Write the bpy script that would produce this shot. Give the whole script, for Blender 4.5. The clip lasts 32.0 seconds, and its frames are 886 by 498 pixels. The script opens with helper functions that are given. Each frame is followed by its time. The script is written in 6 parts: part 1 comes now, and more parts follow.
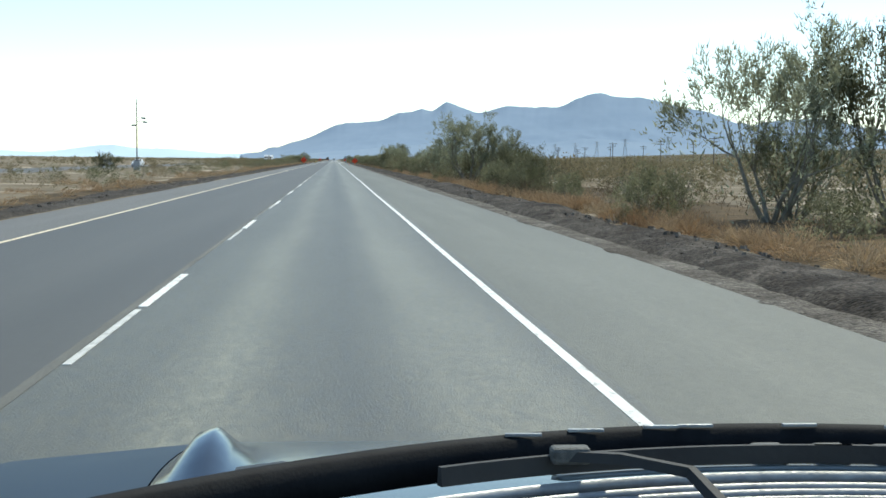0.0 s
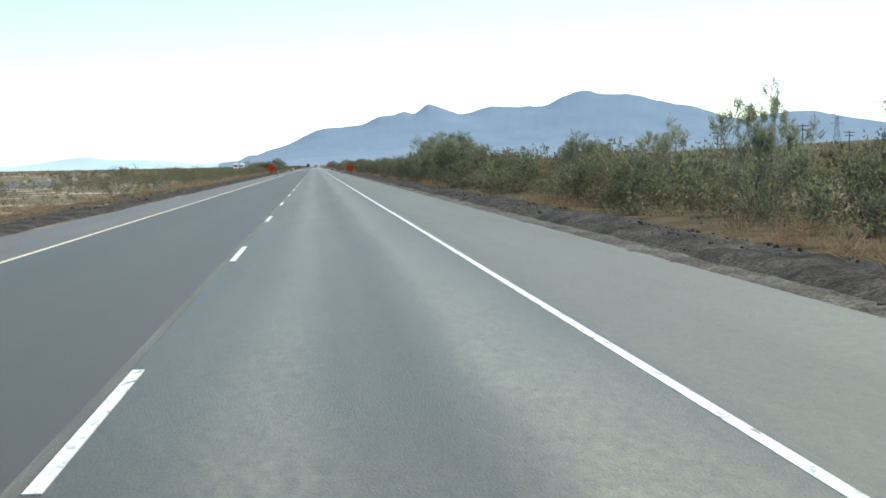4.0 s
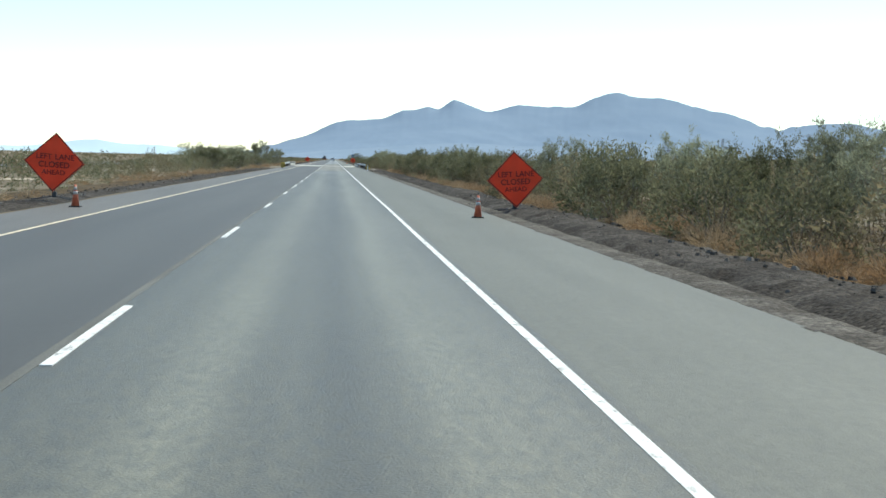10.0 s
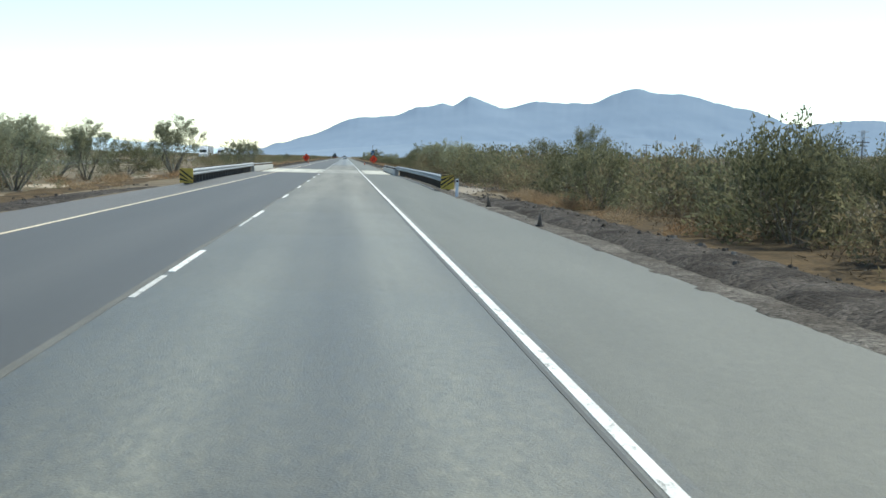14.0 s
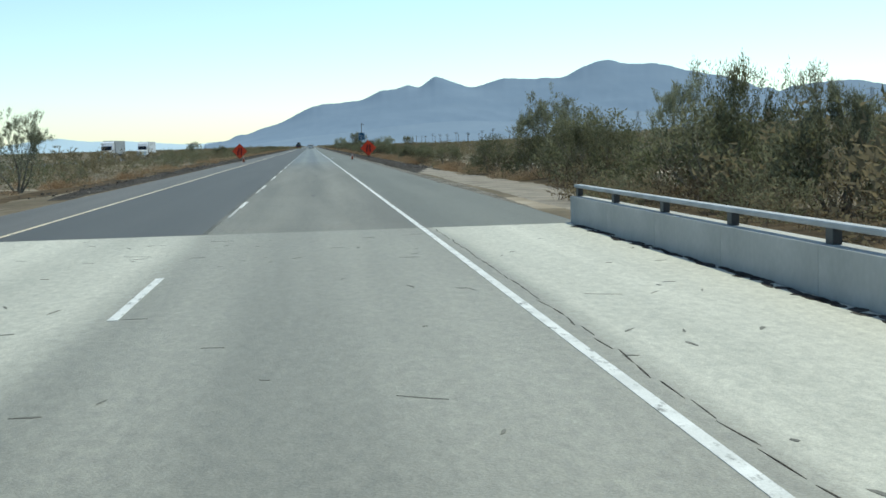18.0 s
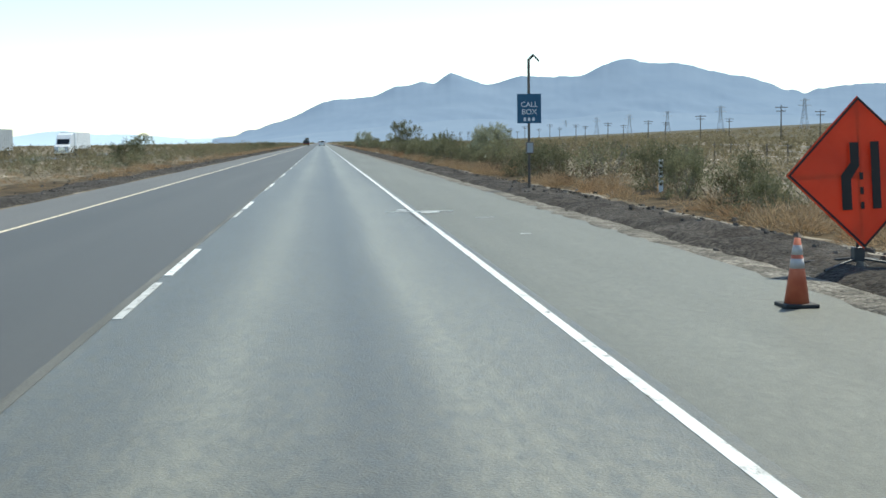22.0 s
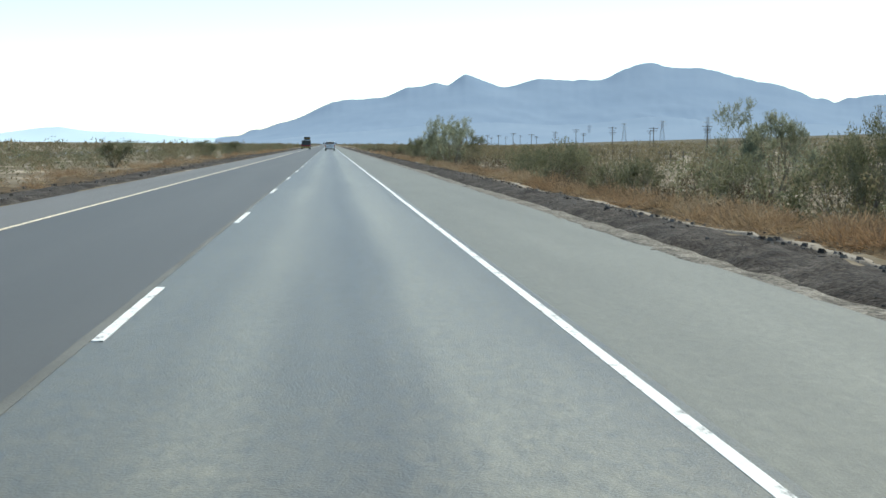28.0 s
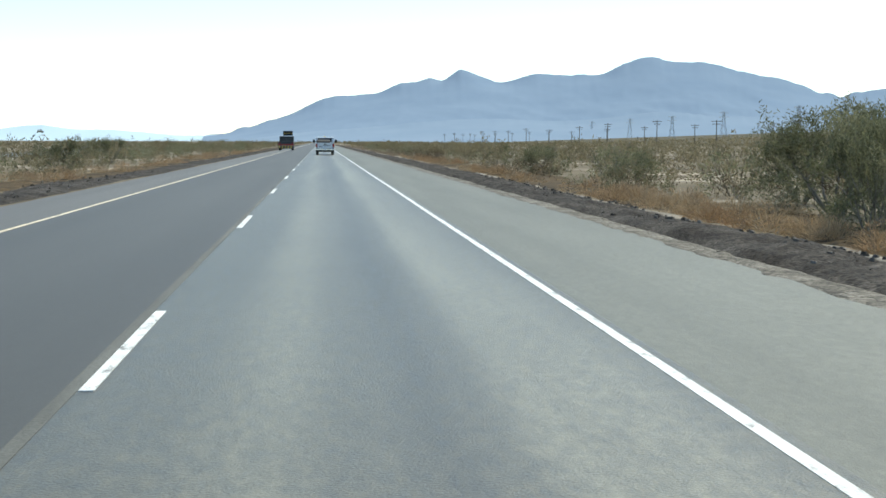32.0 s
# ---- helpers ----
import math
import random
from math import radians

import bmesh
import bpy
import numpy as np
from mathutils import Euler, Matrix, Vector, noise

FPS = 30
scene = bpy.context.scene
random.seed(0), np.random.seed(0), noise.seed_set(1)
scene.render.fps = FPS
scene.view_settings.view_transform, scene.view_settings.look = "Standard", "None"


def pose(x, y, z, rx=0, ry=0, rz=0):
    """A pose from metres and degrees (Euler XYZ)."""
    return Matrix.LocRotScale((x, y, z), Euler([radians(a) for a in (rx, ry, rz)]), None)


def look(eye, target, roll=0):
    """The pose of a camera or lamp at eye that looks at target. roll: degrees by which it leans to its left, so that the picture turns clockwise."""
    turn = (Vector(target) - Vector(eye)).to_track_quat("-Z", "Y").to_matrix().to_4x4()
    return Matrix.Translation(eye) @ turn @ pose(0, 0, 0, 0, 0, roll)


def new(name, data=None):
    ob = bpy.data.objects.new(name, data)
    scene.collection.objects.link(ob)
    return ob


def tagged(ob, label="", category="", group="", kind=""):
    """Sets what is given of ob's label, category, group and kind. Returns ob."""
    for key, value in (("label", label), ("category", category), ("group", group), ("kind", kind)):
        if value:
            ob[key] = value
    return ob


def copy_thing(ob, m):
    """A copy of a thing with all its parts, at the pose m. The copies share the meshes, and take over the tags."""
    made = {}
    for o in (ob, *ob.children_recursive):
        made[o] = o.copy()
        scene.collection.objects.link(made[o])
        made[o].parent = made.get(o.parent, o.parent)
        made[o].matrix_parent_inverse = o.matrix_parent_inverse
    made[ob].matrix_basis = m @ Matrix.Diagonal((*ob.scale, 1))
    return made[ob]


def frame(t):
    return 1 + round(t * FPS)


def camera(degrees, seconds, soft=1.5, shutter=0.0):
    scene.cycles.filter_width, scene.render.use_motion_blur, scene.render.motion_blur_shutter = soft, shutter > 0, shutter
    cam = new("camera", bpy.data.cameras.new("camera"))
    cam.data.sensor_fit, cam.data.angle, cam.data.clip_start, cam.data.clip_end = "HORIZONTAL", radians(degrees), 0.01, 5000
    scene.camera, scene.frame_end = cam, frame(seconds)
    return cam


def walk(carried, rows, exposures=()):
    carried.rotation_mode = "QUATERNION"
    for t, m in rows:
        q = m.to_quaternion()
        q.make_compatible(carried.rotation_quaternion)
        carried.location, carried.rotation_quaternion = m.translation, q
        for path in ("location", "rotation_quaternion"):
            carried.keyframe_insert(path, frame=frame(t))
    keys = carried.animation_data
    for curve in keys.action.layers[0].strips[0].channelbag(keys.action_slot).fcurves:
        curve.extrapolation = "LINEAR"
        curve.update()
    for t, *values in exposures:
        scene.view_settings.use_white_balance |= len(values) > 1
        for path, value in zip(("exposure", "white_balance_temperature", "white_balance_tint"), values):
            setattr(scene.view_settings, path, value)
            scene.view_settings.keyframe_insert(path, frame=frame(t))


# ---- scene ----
# Desert highway: one straight carriageway along +Y, x to the right of the driver's lane centre, z up.

EYE_H = 1.479


def fly(t, x, y, yaw, pitch, roll):
    a, b = radians(yaw), radians(pitch)
    eye = Vector((x, y, EYE_H))
    way = Vector((math.sin(a) * math.cos(b), math.cos(a) * math.cos(b), math.sin(b)))
    return t, look(eye, eye + way, roll)


# seconds, x, y, heading to the right, tilt, lean
PATH = [
    (0, 0.03, -0.02, 4.78, -3.88, 0.61), (0.5, -0.07, 15.67, 5.03, -3.82, -0.86), (1, -0.18, 31.27, 4.97, -3.82, -1.11), (1.5, -0.27, 46.79, 5.06, -3.71, -0.84),
    (2, -0.36, 62.26, 5.17, -3.97, -0.60), (2.5, -0.43, 77.71, 5.07, -3.81, -0.36), (3, -0.50, 93.14, 5.17, -3.69, -0.18), (3.5, -0.53, 108.57, 5.51, -3.74, -1.02),
    (5.5, -0.44, 170.48, 5.45, -3.71, -0.41), (6, -0.42, 186.03, 5.32, -3.71, 0.54), (6.5, -0.37, 201.60, 5.57, -3.54, -0.26), (7, -0.32, 217.20, 5.35, -3.76, -0.25),
    (7.5, -0.28, 232.82, 5.37, -3.73, 0.03), (8, -0.24, 248.46, 5.46, -3.84, -0.48), (8.5, -0.17, 264.12, 5.66, -3.77, -0.48), (9, -0.10, 279.78, 5.44, -3.82, 0.55),
    (9.5, 0.00, 295.45, 5.12, -3.60, 1.19), (10, 0.10, 311.11, 4.88, -3.82, 1.54), (10.5, 0.20, 326.76, 4.71, -3.71, 1.62), (11, 0.23, 342.40, 4.78, -3.73, 0.75),
    (11.5, 0.23, 358.01, 5.14, -3.63, 0.08), (12, 0.23, 373.60, 5.16, -3.99, -0.16), (12.5, 0.25, 389.16, 5.02, -4.04, 0.80), (13, 0.28, 404.68, 4.73, -3.86, 1.02),
    (13.5, 0.27, 420.16, 4.50, -4.11, 1.49), (14, 0.27, 435.60, 4.36, -3.92, 1.52), (14.5, 0.23, 450.99, 4.46, -3.97, 0.87), (16.5, 0.07, 512.09, 5.04, -4.55, -0.43),
    (17, -0.01, 527.24, 5.20, -5.36, -0.70), (17.5, -0.04, 542.35, 5.43, -5.12, -0.71), (18, -0.07, 557.42, 5.62, -4.67, -1.57), (18.5, -0.11, 572.46, 5.40, -4.45, 0.40),
    (19, -0.14, 587.46, 5.28, -4.80, 0.84), (19.5, -0.13, 602.43, 5.14, -4.26, 0.66), (20, -0.11, 617.38, 5.30, -4.59, 0.83), (20.5, -0.11, 632.32, 5.09, -4.60, -0.30),
    (21, -0.10, 647.24, 5.43, -4.92, -0.60), (21.5, -0.10, 662.16, 5.34, -4.85, -0.44), (22, -0.10, 677.08, 5.23, -4.73, -0.66), (22.5, -0.08, 692.01, 5.37, -4.67, -0.00),
    (23, -0.06, 706.95, 5.29, -4.85, -0.38), (23.5, -0.02, 721.91, 5.30, -4.67, -0.02), (24, 0.01, 736.89, 5.26, -4.84, 0.48), (24.5, 0.04, 751.90, 5.09, -4.54, 0.38),
    (25, 0.08, 766.93, 4.91, -4.61, 1.35), (25.5, 0.05, 782.00, 4.74, -4.52, 0.42), (27.5, -0.07, 842.50, 4.82, -4.56, 0.72), (28, -0.13, 857.65, 4.98, -4.56, 0.44),
    (28.5, -0.19, 872.80, 4.80, -4.90, 0.42), (29, -0.26, 887.92, 5.03, -4.85, 0.14), (29.5, -0.30, 903.00, 4.89, -4.62, 0.69), (30, -0.35, 918.01, 5.13, -4.93, -0.26),
    (30.5, -0.38, 932.92, 5.20, -4.86, -0.33), (31, -0.42, 947.70, 5.22, -4.84, -0.21), (31.5, -0.44, 962.31, 5.31, -4.73, -0.02), (32, -0.46, 976.71, 5.34, -4.68, 0.24),
]

cam = camera(2 * math.degrees(math.atan(784 / 2320)), 32.0, soft=1.6, shutter=0.0)
walk(cam, [fly(*row) for row in PATH], [(0, 0.60, 6900, -2), (16.4, 0.60, 6900, -2), (17.2, 0.40, 6900, -2), (18, 0.13, 6650, -7), (18.6, 0.45, 6900, -2), (19.2, 0.60, 6900, -2), (32, 0.60, 6900, -2)])

# ---- light ----
SUN_EL, SUN_AZ = radians(56), radians(38)
world = bpy.data.worlds.new("sky")
scene.world = world
world.use_nodes = True
wn = world.node_tree.nodes
sky = wn.new("ShaderNodeTexSky")
sky.sky_type = 'NISHITA'
sky.sun_disc = False
sky.sun_elevation, sky.sun_rotation = SUN_EL, SUN_AZ
sky.dust_density, sky.air_density, sky.ozone_density = 0.5, 0.85, 2.8
sky.altitude = 300
wn["Background"].inputs[1].default_value = 0.15
world.node_tree.links.new(sky.outputs[0], wn["Background"].inputs[0])
sun_data = bpy.data.lights.new("sun", 'SUN')
sun_data.energy, sun_data.angle, sun_data.color = 3.3, radians(0.6), (1.0, 0.95, 0.87)
sun = new("sun", sun_data)
sun_dir = Vector((math.sin(SUN_AZ) * math.cos(SUN_EL), math.cos(SUN_AZ) * math.cos(SUN_EL), math.sin(SUN_EL)))
sun.matrix_world = look((60, 60, 80), Vector((60, 60, 80)) - sun_dir)


# ---- materials ----
def material(name, a, b, scale=3.0, rough=0.85, bump=0.2, bump_scale=None, metal=0.0, fine=None, stretch=(1, 1, 1),
             random_tint=0.0, island_tint=0.0, translucent=0.0, spec=0.5, detail=6.0):
    """Two colours mixed by noise at a large scale, speckled by a fine one, with bump."""
    m = bpy.data.materials.new(name)
    m.use_nodes = True
    nt = m.node_tree
    nd, ln = nt.nodes, nt.links
    bsdf = nd["Principled BSDF"]
    bsdf.inputs["Roughness"].default_value = rough
    bsdf.inputs["Metallic"].default_value = metal
    bsdf.inputs["Specular IOR Level"].default_value = spec
    co = nd.new("ShaderNodeTexCoord")
    mp = nd.new("ShaderNodeMapping")
    mp.inputs["Scale"].default_value = stretch
    ln.new(co.outputs["Object"], mp.inputs["Vector"])
    n1 = nd.new("ShaderNodeTexNoise")
    n1.inputs["Scale"].default_value, n1.inputs["Detail"].default_value = scale, detail
    ln.new(mp.outputs[0], n1.inputs["Vector"])
    ramp = nd.new("ShaderNodeValToRGB")
    ramp.color_ramp.elements[0].position, ramp.color_ramp.elements[1].position = 0.32, 0.68
    ramp.color_ramp.elements[0].color, ramp.color_ramp.elements[1].color = (*a, 1), (*b, 1)
    ln.new(n1.outputs["Fac"], ramp.inputs["Fac"])
    col = ramp.outputs["Color"]
    n2 = nd.new("ShaderNodeTexNoise")
    n2.inputs["Scale"].default_value, n2.inputs["Detail"].default_value = bump_scale or scale * 12, 4.0
    ln.new(co.outputs["Object"], n2.inputs["Vector"])
    if fine:
        mx = nd.new("ShaderNodeMix")
        mx.data_type, mx.blend_type = 'RGBA', 'OVERLAY'
        mx.inputs["Factor"].default_value = fine
        ln.new(col, mx.inputs["A"])
        ln.new(n2.outputs["Color"] if fine > 0.9 else n2.outputs["Fac"], mx.inputs["B"])
        col = mx.outputs["Result"]
    for amount, source in ((random_tint, "object"), (island_tint, "island")):
        if amount:
            hsv = nd.new("ShaderNodeHueSaturation")
            src = nd.new("ShaderNodeObjectInfo").outputs["Random"] if source == "object" else nd.new("ShaderNodeNewGeometry").outputs["Random Per Island"]
            rng = nd.new("ShaderNodeMapRange")
            rng.inputs["To Min"].default_value, rng.inputs["To Max"].default_value = 1 - amount, 1 + amount
            ln.new(src, rng.inputs["Value"])
            ln.new(rng.outputs["Result"], hsv.inputs["Value"])
            ln.new(col, hsv.inputs["Color"])
            col = hsv.outputs["Color"]
    ln.new(col, bsdf.inputs["Base Color"])
    if bump:
        bp = nd.new("ShaderNodeBump")
        bp.inputs["Strength"].default_value = bump
        bp.inputs["Distance"].default_value = 0.02
        ln.new(n2.outputs["Fac"], bp.inputs["Height"])
        ln.new(bp.outputs["Normal"], bsdf.inputs["Normal"])
    if translucent:
        tr = nd.new("ShaderNodeBsdfTranslucent")
        ln.new(col, tr.inputs["Color"])
        mix = nd.new("ShaderNodeMixShader")
        mix.inputs[0].default_value = translucent
        ln.new(bsdf.outputs[0], mix.inputs[1])
        ln.new(tr.outputs[0], mix.inputs[2])
        ln.new(mix.outputs[0], nd["Material Output"].inputs["Surface"])
    return m


def lane_material(name, a, b, tracks, coarse=0.75, rough=0.62):
    """Worn asphalt: aggregate speckle, long streaks, darker and lighter wheel paths at the given x."""
    m = material(name, a, b, scale=0.35, rough=rough, bump=0.35, bump_scale=60.0, fine=0.35, stretch=(3.0, 0.12, 1), spec=0.44)
    nt = m.node_tree
    nd, ln = nt.nodes, nt.links
    bsdf = nd["Principled BSDF"]
    base = bsdf.inputs["Base Color"].links[0].from_socket
    co = nd.new("ShaderNodeTexCoord")
    sep = nd.new("ShaderNodeSeparateXYZ")
    ln.new(co.outputs["Object"], sep.inputs[0])
    ramp = nd.new("ShaderNodeValToRGB")
    rng = nd.new("ShaderNodeMapRange")
    rng.inputs["From Min"].default_value, rng.inputs["From Max"].default_value = -6.0, 6.0
    warp = nd.new("ShaderNodeTexNoise")
    warp.inputs["Scale"].default_value = 0.08
    ln.new(co.outputs["Object"], warp.inputs["Vector"])
    add = nd.new("ShaderNodeMath")
    add.operation = 'MULTIPLY_ADD'
    add.inputs[1].default_value = 0.5
    ln.new(warp.outputs["Fac"], add.inputs[0])
    ln.new(sep.outputs["X"], add.inputs[2])
    ln.new(add.outputs[0], rng.inputs["Value"])
    ln.new(rng.outputs["Result"], ramp.inputs["Fac"])
    els = ramp.color_ramp.elements
    ramp.color_ramp.interpolation = 'EASE'
    for k, (x, v) in enumerate(tracks):
        p = (x + 0.25 + 6.0) / 12.0
        e = els[k] if k < 2 else els.new(p)
        e.position, e.color = p, (v, v, v, 1)
    mx = nd.new("ShaderNodeMix")
    mx.data_type, mx.blend_type = 'RGBA', 'MULTIPLY'
    mx.inputs["Factor"].default_value = 1.0
    ln.new(base, mx.inputs["A"])
    ln.new(ramp.outputs["Color"], mx.inputs["B"])
    # coarse aggregate and stains at two sizes
    col = mx.outputs["Result"]
    for scale, st, amount in ((11.0, (1.0, 0.4, 1.0), coarse), (0.9, (1.0, 0.3, 1.0), coarse * 0.28)):
        mp = nd.new("ShaderNodeMapping")
        mp.inputs["Scale"].default_value = st
        ln.new(co.outputs["Object"], mp.inputs["Vector"])
        n = nd.new("ShaderNodeTexNoise")
        n.inputs["Scale"].default_value, n.inputs["Detail"].default_value, n.inputs["Roughness"].default_value = scale, 5.0, 0.7
        ln.new(mp.outputs[0], n.inputs["Vector"])
        ov = nd.new("ShaderNodeMix")
        ov.data_type, ov.blend_type = 'RGBA', 'OVERLAY'
        ov.inputs["Factor"].default_value = amount
        ln.new(col, ov.inputs["A"])
        ln.new(n.outputs["Fac"], ov.inputs["B"])
        col = ov.outputs["Result"]
        if scale > 5 and coarse > 0.2:
            rr = nd.new("ShaderNodeMapRange")
            rr.inputs["From Min"].default_value, rr.inputs["From Max"].default_value = 0.3, 0.7
            rr.inputs["To Min"].default_value, rr.inputs["To Max"].default_value = rough - 0.05, min(rough + 0.05, 1.0)
            ln.new(n.outputs["Fac"], rr.inputs["Value"])
            ln.new(rr.outputs["Result"], bsdf.inputs["Roughness"])
    # pale and dark stones of the aggregate
    if coarse > 0.2:
        vo = nd.new("ShaderNodeTexVoronoi")
        vo.inputs["Scale"].default_value = 26.0
        mp = nd.new("ShaderNodeMapping")
        mp.inputs["Scale"].default_value = (1.0, 0.5, 1.0)
        ln.new(co.outputs["Object"], mp.inputs["Vector"])
        ln.new(mp.outputs[0], vo.inputs["Vector"])
        tone = nd.new("ShaderNodeMapRange")
        tone.inputs["To Min"].default_value, tone.inputs["To Max"].default_value = 1 - 0.15 * coarse, 1 + 0.15 * coarse
        ln.new(vo.outputs["Color"], tone.inputs["Value"])
        sp = nd.new("ShaderNodeMix")
        sp.data_type, sp.blend_type = 'RGBA', 'MULTIPLY'
        sp.inputs["Factor"].default_value = 1.0
        ln.new(col, sp.inputs["A"])
        ln.new(tone.outputs["Result"], sp.inputs["B"])
        col = sp.outputs["Result"]
    ln.new(col, bsdf.inputs["Base Color"])
    return m


M_SAND = material("desert_sand", (0.110, 0.090, 0.062), (0.185, 0.152, 0.108), scale=0.25, rough=0.95, bump=0.6, bump_scale=5.0, fine=0.5, spec=0.1)


def sandy_patches(m):
    """Bare pale sand shows through the darker, weedy soil in patches."""
    nt = m.node_tree
    nd, ln = nt.nodes, nt.links
    bsdf = nd["Principled BSDF"]
    base = bsdf.inputs["Base Color"].links[0].from_socket
    co = nd.new("ShaderNodeTexCoord")
    n = nd.new("ShaderNodeTexNoise")
    n.inputs["Scale"].default_value, n.inputs["Detail"].default_value = 0.14, 9.0
    ln.new(co.outputs["Object"], n.inputs["Vector"])
    ramp = nd.new("ShaderNodeValToRGB")
    ramp.color_ramp.elements[0].position, ramp.color_ramp.elements[1].position = 0.56, 0.66
    ln.new(n.outputs["Fac"], ramp.inputs["Fac"])
    mx = nd.new("ShaderNodeMix")
    mx.data_type = 'RGBA'
    ln.new(ramp.outputs["Color"], mx.inputs["Factor"])
    ln.new(base, mx.inputs["A"])
    mx.inputs["B"].default_value = (0.40, 0.34, 0.265, 1)
    ln.new(mx.outputs["Result"], bsdf.inputs["Base Color"])


sandy_patches(M_SAND)


def darker_plain(m, x0, x1, tint):
    """Away from the road the sand gives way to darker, stonier olive-brown soil."""
    nd, ln = m.node_tree.nodes, m.node_tree.links
    bsdf = nd["Principled BSDF"]
    col = bsdf.inputs["Base Color"].links[0].from_socket
    co = nd.new("ShaderNodeTexCoord")
    sep = nd.new("ShaderNodeSeparateXYZ")
    ln.new(co.outputs["Object"], sep.inputs[0])
    far = nd.new("ShaderNodeMapRange")
    far.inputs["From Min"].default_value, far.inputs["From Max"].default_value = x0, x1
    ln.new(sep.outputs["X"], far.inputs["Value"])
    mx = nd.new("ShaderNodeMix")
    mx.data_type, mx.blend_type = 'RGBA', 'MULTIPLY'
    ln.new(far.outputs["Result"], mx.inputs["Factor"])
    ln.new(col, mx.inputs["A"])
    mx.inputs["B"].default_value = (*tint, 1)
    ln.new(mx.outputs["Result"], bsdf.inputs["Base Color"])


darker_plain(M_SAND, 90.0, 320.0, (0.56, 0.58, 0.52))
M_LANE = lane_material("worn_lane_asphalt", (0.077, 0.0745, 0.056), (0.106, 0.1030, 0.077),
                       [(-1.9, 0.74), (-1.3, 0.82), (-0.75, 1.30), (-0.25, 0.84), (0.18, 0.61), (0.42, 0.78), (0.8, 1.36), (1.3, 1.17), (1.8, 0.72)], coarse=0.9, rough=0.5)
M_LEFT = lane_material("new_dark_asphalt", (0.055, 0.0530, 0.0465), (0.068, 0.0655, 0.0575), [(-6, 1.0), (-4.6, 0.95), (-3.5, 1.05), (-2.4, 0.95), (-1.8, 1.0)], coarse=0.14, rough=0.58)
M_LEFT.node_tree.nodes["Principled BSDF"].inputs["Specular IOR Level"].default_value = 0.3
M_LEFT.node_tree.nodes["Bump"].inputs["Strength"].default_value = 0.05
M_MEDIAN = lane_material("median_shoulder_asphalt", (0.075, 0.072, 0.065), (0.105, 0.100, 0.091), [(-6, 1.0), (-5, 1.0)], coarse=0.4)
M_SHOULDER = lane_material("shoulder_asphalt", (0.074, 0.077, 0.063), (0.098, 0.101, 0.083), [(1.8, 0.95), (3.0, 1.05), (5.0, 1.0)])
M_SHOULDER2 = lane_material("bleached_shoulder_asphalt", (0.086, 0.089, 0.073), (0.114, 0.117, 0.096), [(1.8, 0.95), (3.0, 1.05), (5.0, 1.0)])
M_CONCRETE = lane_material("bridge_deck_concrete", (0.235, 0.23, 0.195), (0.325, 0.315, 0.268), [(-6, 1.75), (-2.6, 1.5), (-1.7, 0.88), (0, 0.76), (1.3, 0.88), (1.9, 0.8), (2.3, 1.55), (5.0, 1.75)], coarse=0.5)
M_OLDLANE = lane_material("old_patched_asphalt", (0.106, 0.102, 0.083), (0.165, 0.158, 0.129), [(-1.9, 1.0), (-1.0, 1.15), (-0.1, 0.92), (0.9, 1.15), (1.8, 0.9)])
M_PALELANE = lane_material("sun_bleached_asphalt", (0.093, 0.087, 0.064), (0.128, 0.120, 0.089), [(-1.9, 0.76), (-1.3, 0.84), (-0.75, 1.28), (-0.25, 0.84), (0.15, 0.62), (0.38, 0.80), (0.75, 1.42), (1.3, 1.22), (1.8, 0.78)], coarse=0.9, rough=0.43)
OLD_TRACKS = [(-1.9, 1.0), (-1.0, 1.15), (-0.1, 0.92), (0.9, 1.15), (1.8, 0.9)]
NEW_TRACKS = [(-1.9, 0.75), (-1.3, 0.83), (-0.75, 1.29), (-0.25, 0.84), (0.16, 0.62), (0.4, 0.79), (0.78, 1.39), (1.3, 1.2), (1.8, 0.75)]


def blended_lane(name, u, a, b):
    """Asphalt part of the way u from the old patched surface to a worn one with the colours a and b."""
    old_a, old_b = (0.106, 0.102, 0.083), (0.165, 0.158, 0.129)
    xs, vs = zip(*OLD_TRACKS)
    tracks = [(x, v * u + float(np.interp(x, xs, vs)) * (1 - u)) for x, v in NEW_TRACKS]
    return lane_material(name, tuple(p + (q - p) * u for p, q in zip(old_a, a)), tuple(p + (q - p) * u for p, q in zip(old_b, b)), tracks, coarse=0.9, rough=0.62 - 0.16 * u)
M_SEAM = material("dusty_lane_seam", (0.058, 0.058, 0.050), (0.122, 0.122, 0.108), scale=0.6, rough=0.8, bump=0.3, bump_scale=40, fine=0.5, stretch=(6, 0.5, 1))
M_TWIG = material("dry_twigs", (0.085, 0.062, 0.038), (0.17, 0.13, 0.085), scale=2, rough=0.9, bump=0, island_tint=0.35, random_tint=0.2, translucent=0.2, spec=0.1)
M_PARAPET = material("parapet_concrete", (0.36, 0.355, 0.33), (0.48, 0.47, 0.44), scale=0.9, rough=0.85, bump=0.1, bump_scale=12, fine=0.12)


